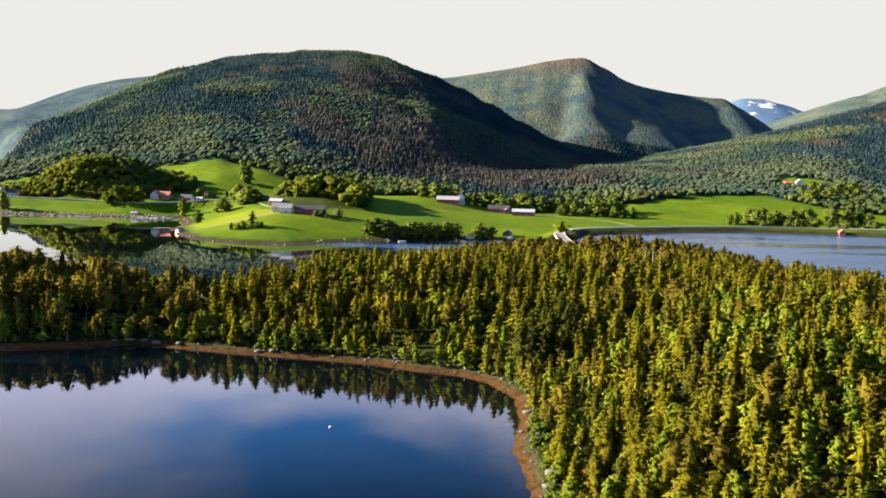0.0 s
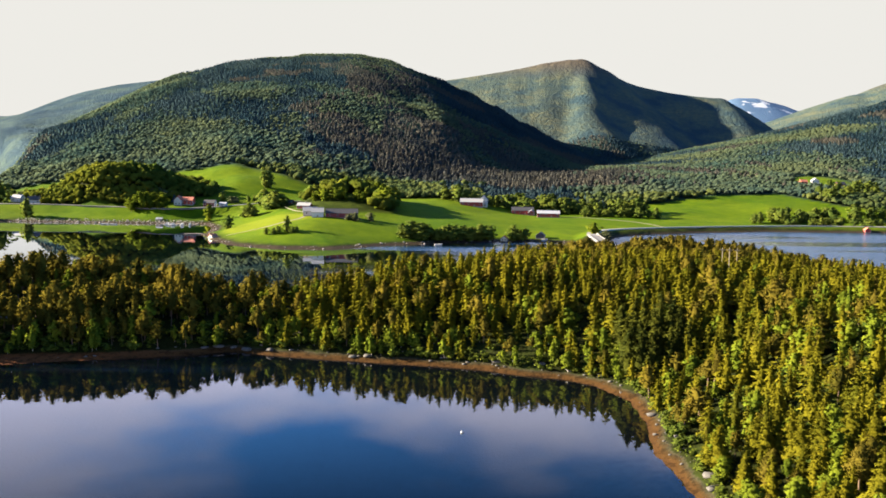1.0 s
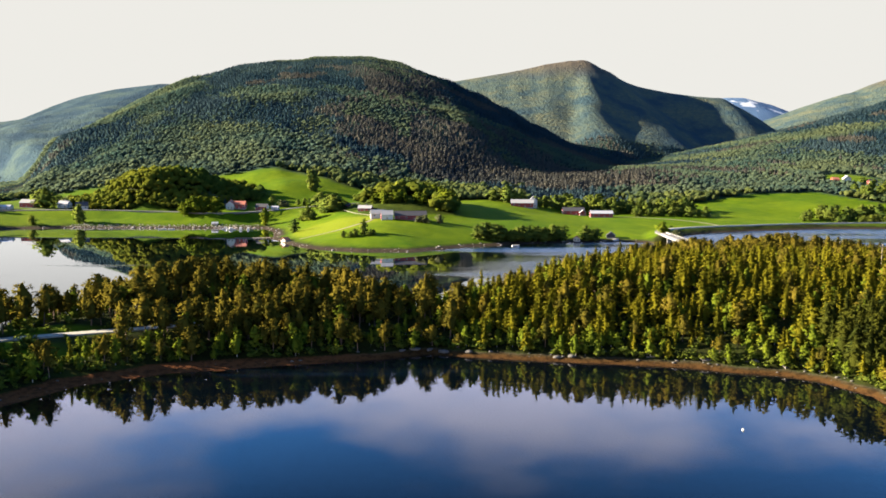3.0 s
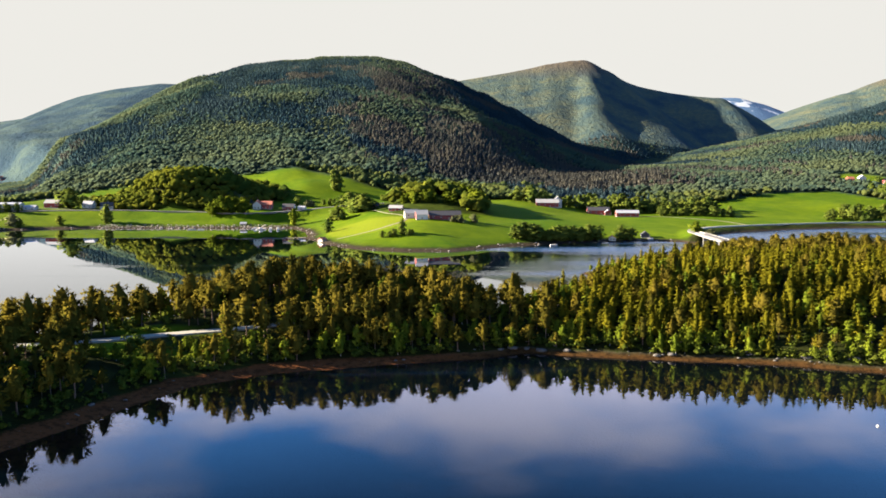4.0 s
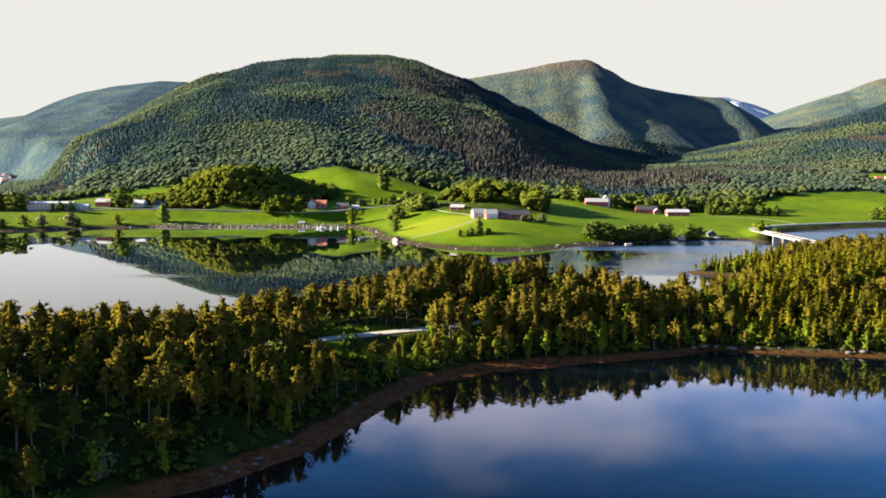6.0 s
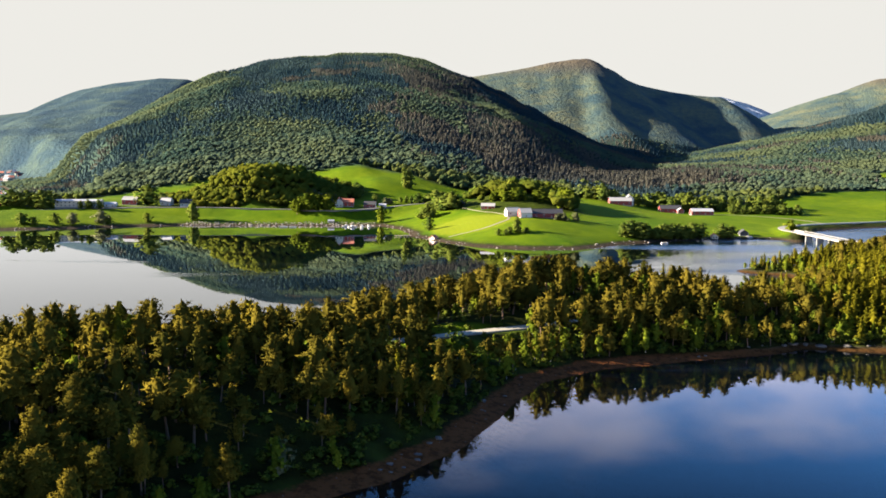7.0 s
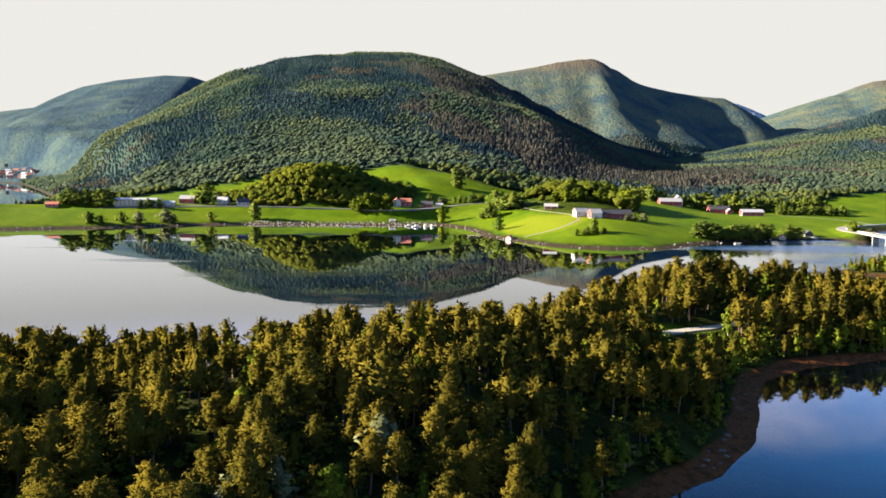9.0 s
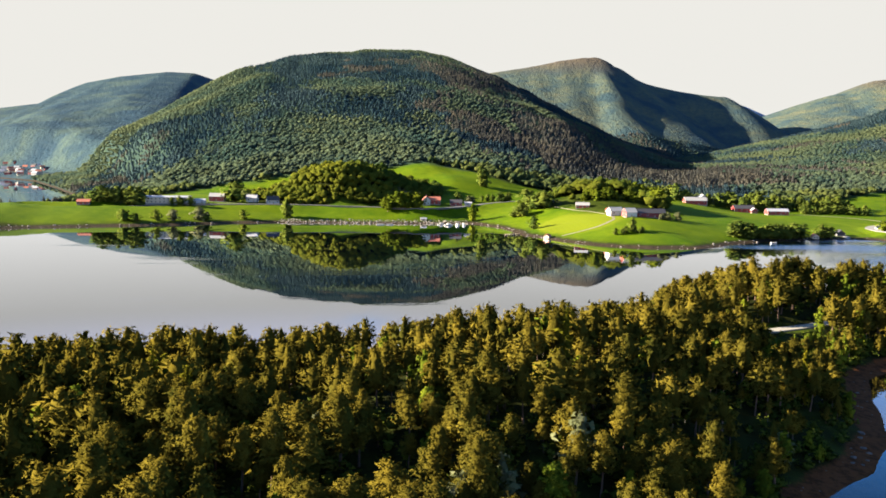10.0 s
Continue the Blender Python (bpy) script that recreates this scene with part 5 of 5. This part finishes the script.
sv = [bm.verts.new(p) for p in ((-2.2, 5, 2.0), (2.2, 5, 2.0), (2.2, -7, -0.4), (-2.2, -7, -0.4), (-2.2, 5, 0.6), (2.2, 5, 0.6), (2.2, -7, -2), (-2.2, -7, -2))]
for f in ((0, 1, 2, 3), (7, 6, 5, 4), (0, 4, 5, 1), (1, 5, 6, 2), (2, 6, 7, 3), (3, 7, 4, 0)):
    bm.faces.new([sv[i] for i in f])
bmesh.ops.recalc_face_normals(bm, faces=bm.faces)
part("ramp", bm, M_CONCRETE, slip)


# ---- landing: quay, jetties, boats ----
def jetty(x, y, rz, length, label):
    t = thing("jetty", x, y, 0, rz, label, "jetty")
    n = int(length / 0.6)
    for k in range(n):
        part("plank", boxes((k * 0.6 + 0.02, k * 0.6 + 0.57, -1.0, 1.0, 0.75, 0.85)), M_WOOD, t)
    for s in (-0.8, 0.8):
        part("beam", boxes((0, length, s - 0.09, s + 0.09, 0.52, 0.75)), M_WOOD, t)
    for k in range(int(length / 3) + 1):
        for s in (-0.85, 0.85):
            part("post", boxes((min(k * 3, length - 0.2), min(k * 3, length - 0.2) + 0.2, s - 0.1, s + 0.1, -3.0, 0.52)), M_WOOD, t)
    return t


jetty(-222, 682, 200, 14, "short weathered wooden jetty off the stony point")
jetty(-268, 774, -92, 12, "weathered wooden jetty at the boat landing")
jetty(-252, 774, -96, 12, "weathered wooden jetty at the boat landing")


def boat(x, y, rz, length, label, hull, cabin=True):
    t = thing("motorboat" if cabin else "rowing_boat", x, y, 0, rz, label, "boat", "boats at the landing")
    half = length / 2
    bm = bmesh.new()
    rings = []
    for u, w, keel in ((-1, 0.8, -0.25), (-0.4, 1.0, -0.35), (0.3, 0.92, -0.3), (0.75, 0.5, -0.1), (1.0, 0.04, 0.25)):
        b = w * length * 0.165
        rings.append([bm.verts.new((u * half, yy, zz)) for yy, zz in ((-b, 0.75 + 0.12 * u * u), (-b * 0.75, 0.1), (0, keel), (b * 0.75, 0.1), (b, 0.75 + 0.12 * u * u))])
    for a, c in zip(rings, rings[1:]):
        for i in range(4):
            bm.faces.new((a[i], a[i + 1], c[i + 1], c[i]))
        bm.faces.new((a[4], a[0], c[0], c[4]))
    bm.faces.new(rings[0])
    bmesh.ops.recalc_face_normals(bm, faces=bm.faces)
    part("hull", bm, hull, t)
    if cabin:
        c = part("cabin", boxes((-half * 0.35, half * 0.35, -length * 0.11, length * 0.11, 0.8, 1.9)), M_WHITE, t)
        part("windscreen", boxes((half * 0.35, half * 0.35 + 0.06, -length * 0.1, length * 0.1, 1.25, 1.8)), M_GLASS, c)
        part("cabin_roof", boxes((-half * 0.42, half * 0.42, -length * 0.125, length * 0.125, 1.9, 2.0)), M_WHITE, c)
    else:
        for u in (-0.4, 0.15):
            part("thwart", boxes((u * half, u * half + 0.3, -length * 0.14, length * 0.14, 0.86, 0.92)), M_WOOD, t)
    return t


for bx, by, br, bl, lb in ((-270, 760, 20, 8, "white motorboat with cabin moored at the landing"), (-262, 762, 95, 9, "large white cabin boat moored at the landing"),
                           (-256, 764, 100, 7, "white motorboat with cabin moored at the landing"), (-276, 766, 5, 6.5, "small white cabin boat beside the stone quay")):
    boat(bx, by, br, bl, lb, M_WHITE)
boat(-330, 762, 4, 7, "pale rowing boat lying off the stone quay", M_WHITE, False)
boat(-322, 761, -6, 6, "pale rowing boat lying off the stone quay", M_WHITE, False)
boat(-35, 628, 10, 5.5, "small white rowing boat moored below the bushes", M_WHITE, False)

buoy = thing("buoy", *[float(v) for v in (-26.0, 203.0)], 0.0, 0, "small white mooring buoy afloat in the cove", "buoy")
bm = bmesh.new()
bmesh.ops.create_icosphere(bm, subdivisions=2, radius=0.4)
part("float", bm, M_WHITE, buoy)
part("ring", boxes((-0.05, 0.05, -0.05, 0.05, 0.36, 0.6)), M_STEEL, buoy)


# ---- stones along the shores ----
def stone_mesh(seed):
    r = np.random.default_rng(seed)
    bm = bmesh.new()
    bmesh.ops.create_icosphere(bm, subdivisions=1, radius=0.5)
    for v in bm.verts:
        v.co *= r.uniform(0.72, 1.15)
        v.co.z *= 0.62
    vs = np.array([v.co[:] for v in bm.verts])
    fs = np.array([[v.index for v in f.verts] for f in bm.faces])
    bm.free()
    return vs, fs


STONES = [stone_mesh(i) for i in range(6)]


def stones(name, x, y, size, label, mat, seed):
    r = np.random.default_rng(seed)
    z = land_height(x, y)
    vs, fs, base = [], [], 0
    for k in range(6):
        sel = np.arange(len(x)) % 6 == k
        v, f = STONES[k]
        a = r.uniform(0, 6.28, sel.sum())
        s = size[sel]
        o = np.empty((sel.sum(), len(v), 3))
        o[:, :, 0] = x[sel, None] + s[:, None] * (np.cos(a)[:, None] * v[:, 0] - np.sin(a)[:, None] * v[:, 1]) * 1.4
        o[:, :, 1] = y[sel, None] + s[:, None] * (np.sin(a)[:, None] * v[:, 0] + np.cos(a)[:, None] * v[:, 1])
        o[:, :, 2] = z[sel, None] + s[:, None] * (v[:, 2] + 0.08)
        fs.append((f[None] + (base + np.arange(sel.sum()) * len(v))[:, None, None]).reshape(-1))
        vs.append(o.reshape(-1, 3))
        base += sel.sum() * len(v)
    flat = np.concatenate(fs)
    me = mesh_from(name, np.concatenate(vs), flat, np.full(len(flat) // 3, 3), [mat])
    return tagged(new(name, me), label, "stones", kind="stuff")


sx, sy, rs = scatter(-300, 60, 130, 300, 1.5, 91)
d = shores(sx, sy)[0]
ok = (d > 1.0) & (d < 7.5) & (rs.uniform(size=sx.size) < 0.10 + 0.14 * (sx > -30) + 0.5 * np.clip(fbm(sx, sy, 25, 2, 15) * 2, 0, 1))
stones("shore_stones", sx[ok], sy[ok], 0.25 + 1.0 * rs.uniform(size=ok.sum()) ** 3, "grey stones scattered along the weedy shore", M_STONE, 1)
sx, sy, rs = scatter(-640, 100, 580, 800, 2.2, 92)
d = shores(sx, sy)[1]
quay = (sx > -420) & (sx < -250) & (sy > 750)
ok = (d > 0.5) & (d < np.where(quay, 13, 8)) & (rs.uniform(size=sx.size) < np.where(quay, 0.9, 0.16))
stones("quay_stones", sx[ok], sy[ok], 0.5 + 1.3 * rs.uniform(size=ok.sum()) ** 2, "pale stones along the far shore and quay", M_QUAY, 2)

# boulders that stand out on the near shore
for k, (bx, by, bs) in enumerate(((-106, 285, 3.0), (-101, 286, 2.4), (-96, 284, 3.4), (-110, 283, 2.2), (-88, 282, 2.6), (-60, 275, 2.4), (-55, 275, 3.0), (-14, 267, 2.6), (-8, 266, 3.2), (0, 263, 2.4),
                                  (8, 258, 2.6), (16, 252, 2.2), (23, 216, 2.4), (24, 196, 2.2), (24, 172, 3.0), (23, 166, 2.6), (-236, 193, 1.8), (-241, 184, 1.6), (-222, 222, 1.8), (-47, 474, 2.6), (-36, 476, 3.4), (-28, 470, 2.8))):
    vs, fs = STONES[k % 6]
    me = mesh_from("boulder", vs, fs.ravel(), np.full(len(fs), 3), [M_STONE])
    ob = new("boulder", me)
    ob.matrix_basis = Matrix.LocRotScale((bx, by, ground_at(bx, by) + 0.05), Euler((0, 0, k * 1.3)), (bs * 1.5, bs, bs * 0.8))
    tagged(ob, "pale grey shore boulder above the brown weed", "boulder", "boulders on the shore")


# ---- garden trees, hedges and shore bushes on the far side ----
SOFT = {}
for key, mt in (("green", M_FIELD_TREE), ("bright", M_BIRCH), ("pale", M_BLOSSOM)):
    SOFT[key] = [split_shape(SHAPES["birch"][i], [M_BARK, mt]) for i in range(5)]
SOFT_LABEL = {"green": "leafy dark green tree by the fields", "bright": "bright yellow-green leafy tree", "pale": "pale grey-green bush in early leaf"}


def leafy(key, x, y, h, wide, group, rg):
    i = int(rg.integers(0, 5))
    ob = new("tree" if h > 6.5 else "bush")
    ob.matrix_basis = Matrix.LocRotScale((x, y, ground_at(x, y) - 0.1 * h), Euler((0, 0, rg.uniform(0, 6.28))), (h * wide, h * wide, h * 1.05))
    tagged(ob, SOFT_LABEL[key], "tree" if h > 6.5 else "bush", group)
    for nm, me in zip(("trunk", "crown"), SOFT[key][i]):
        new(nm, me).parent = ob
    return ob


rg = np.random.default_rng(7)
for key, group, x0, y0, x1, y1, n, spread, h, wide in (
        ("green", "trees along the hall", -592, 822, -545, 816, 13, 5, 9, 1.4), ("green", "trees along the hall", -520, 813, -500, 814, 4, 2, 6, 1.4), ("bright", "trees by the road house", -326, 806, -292, 806, 11, 5, 10, 1.35),
        ("green", "garden trees", -195, 796, -177, 775, 9, 4, 11, 1.4), ("green", "garden trees", -208, 772, -198, 764, 4, 3, 8, 1.6),
        ("green", "shore bushes", -62, 642, 4, 658, 30, 3, 7.5, 1.5), ("green", "shore bushes", 20, 661, 32, 663, 5, 2, 7, 1.4),
        ("pale", "barn bushes", -108, 678, -97, 679, 4, 1, 4.5, 1.8), ("green", "field thicket", -160, 628, -134, 630, 6, 3, 3.5, 1.6),
        ("green", "field trees", 70, 872, 170, 868, 26, 9, 10, 1.2), ("green", "field trees", 100, 838, 178, 845, 16, 8, 6, 1.5), ("green", "trees behind the barns", -30, 885, 90, 880, 18, 8, 11, 1.2),
        ("green", "lagoon trees", 260, 830, 400, 850, 30, 14, 9, 1.3), ("green", "lagoon trees", 290, 805, 420, 806, 20, 5, 5, 1.6), ("green", "pasture trees", 380, 960, 480, 1010, 30, 22, 9, 1.2),
        ("green", "trees below the pasture", -470, 872, -440, 880, 8, 5, 5.5, 1.3), ("green", "trees behind the hall", -605, 866, -545, 872, 12, 9, 6, 1.3), ("pale", "hill foot trees", -318, 845, -285, 848, 8, 3, 5, 1.3),
        ("green", "roadside trees", -228, 860, -190, 858, 7, 5, 6, 1.3), ("pale", "roadside trees", -242, 850, -228, 850, 3, 3, 5, 1.4),
        ("bright", "wood edge trees", -88, 792, -84, 745, 10, 4, 11, 1.25), ("bright", "wood edge trees", -150, 770, -100, 760, 14, 8, 6, 1.4)):
    for k in range(n):
        t = (k + rg.uniform(0, 1)) / n
        leafy(key, x0 + t * (x1 - x0) + rg.normal() * spread * 0.5, y0 + t * (y1 - y0) + rg.normal() * spread * 0.5, 1.5 * h * rg.uniform(0.7, 1.25), 1.5 * wide * rg.uniform(0.85, 1.2), group, rg)
for key, x, y, h, wide in (("green", -543, 746, 7, 1.5), ("green", -534, 747, 5, 1.5), ("green", -518, 753, 6.8, 1.3), ("pale", -506, 757, 7, 1.4), ("pale", -486, 765, 8, 1.4), ("green", -480, 767, 5, 1.4),
                           ("green", -450, 780, 6, 1.4), ("green", -413, 791, 12, 0.8), ("green", -411, 793, 8, 1.0), ("green", -466, 846, 14, 1.4), ("bright", -245, 786, 11, 0.8), ("green", -207, 702, 8, 1.2),
                           ("green", -208, 853, 8, 1.3), ("green", -219, 907, 15, 0.7), ("green", -214, 908, 13, 0.8), ("pale", -89, 684, 5, 1.5), ("green", -146, 632, 8, 0.8), ("bright", 87, 677, 6.5, 1.6),
                           ("pale", 94, 664, 5, 1.8), ("green", -250, 855, 6, 1.3), ("green", 50, 862, 11, 1.2), ("bright", 58, 868, 10, 1.0)):
    leafy(key, x, y, 1.55 * h, 1.7 * wide, "lone trees by the fields", rg)

# pale blossoming trees in the near wood
for x, y, h in ((-320, 147, 12), (-336, 133, 10), (-343, 130, 9), (-269, 169, 8), (-365, 156, 8)):
    ob = leafy("pale", x, y, h, 1.5, "blossoming trees", rg)
    tagged(ob, "pale blossoming tree among dark pines")


# ---- utility poles on the near hill ----
for px, py in ((77.5, 336), (80.6, 337), (83.2, 336)):
    z = ground_at(px, py)
    t = thing("utility_pole", px, py, z, 0, "tall pale wooden utility pole above the conifers", "pole", "utility poles on the hill")
    bm = bmesh.new()
    bmesh.ops.create_cone(bm, segments=8, radius1=0.22, radius2=0.15, depth=15, cap_ends=True, matrix=Matrix.Translation((0, 0, 7.0)))
    part("pole", bm, M_POLE, t)
    part("crossarm", boxes((-1.0, 1.0, -0.08, 0.08, 13.6, 13.8)), M_WOOD, t)
    for s in (-0.8, 0.8):
        bm = bmesh.new()
        bmesh.ops.create_cone(bm, segments=6, radius1=0.1, radius2=0.06, depth=0.35, cap_ends=True, matrix=Matrix.Translation((s, 0, 13.97)))
        part("insulator", bm, M_GLASS, t)

# ---- village across the far arm of the fjord ----
rv = np.random.default_rng(12)
for k in range(24):
    vx = -905 - 15 * (k % 8) + rv.normal() * 4
    vy = 1600 + 34 * (k // 8) + (k % 8) * 16 + rv.normal() * 5
    wall, roof, lb = ((M_WHITE, M_SLATE, "small white house with grey roof in the far village"), (M_CREAM, M_TILE, "small cream house with red roof in the far village"),
                      (M_RED, M_DARK_ROOF, "small red house with dark roof in the far village"))[(k * 5) % 3]
    house("house", lb, "house", vx, vy, float(rv.uniform(-30, 30)), 10, 8, 4.6, 7.4, wall, roof, 1, 4, group="village houses", trim=False)
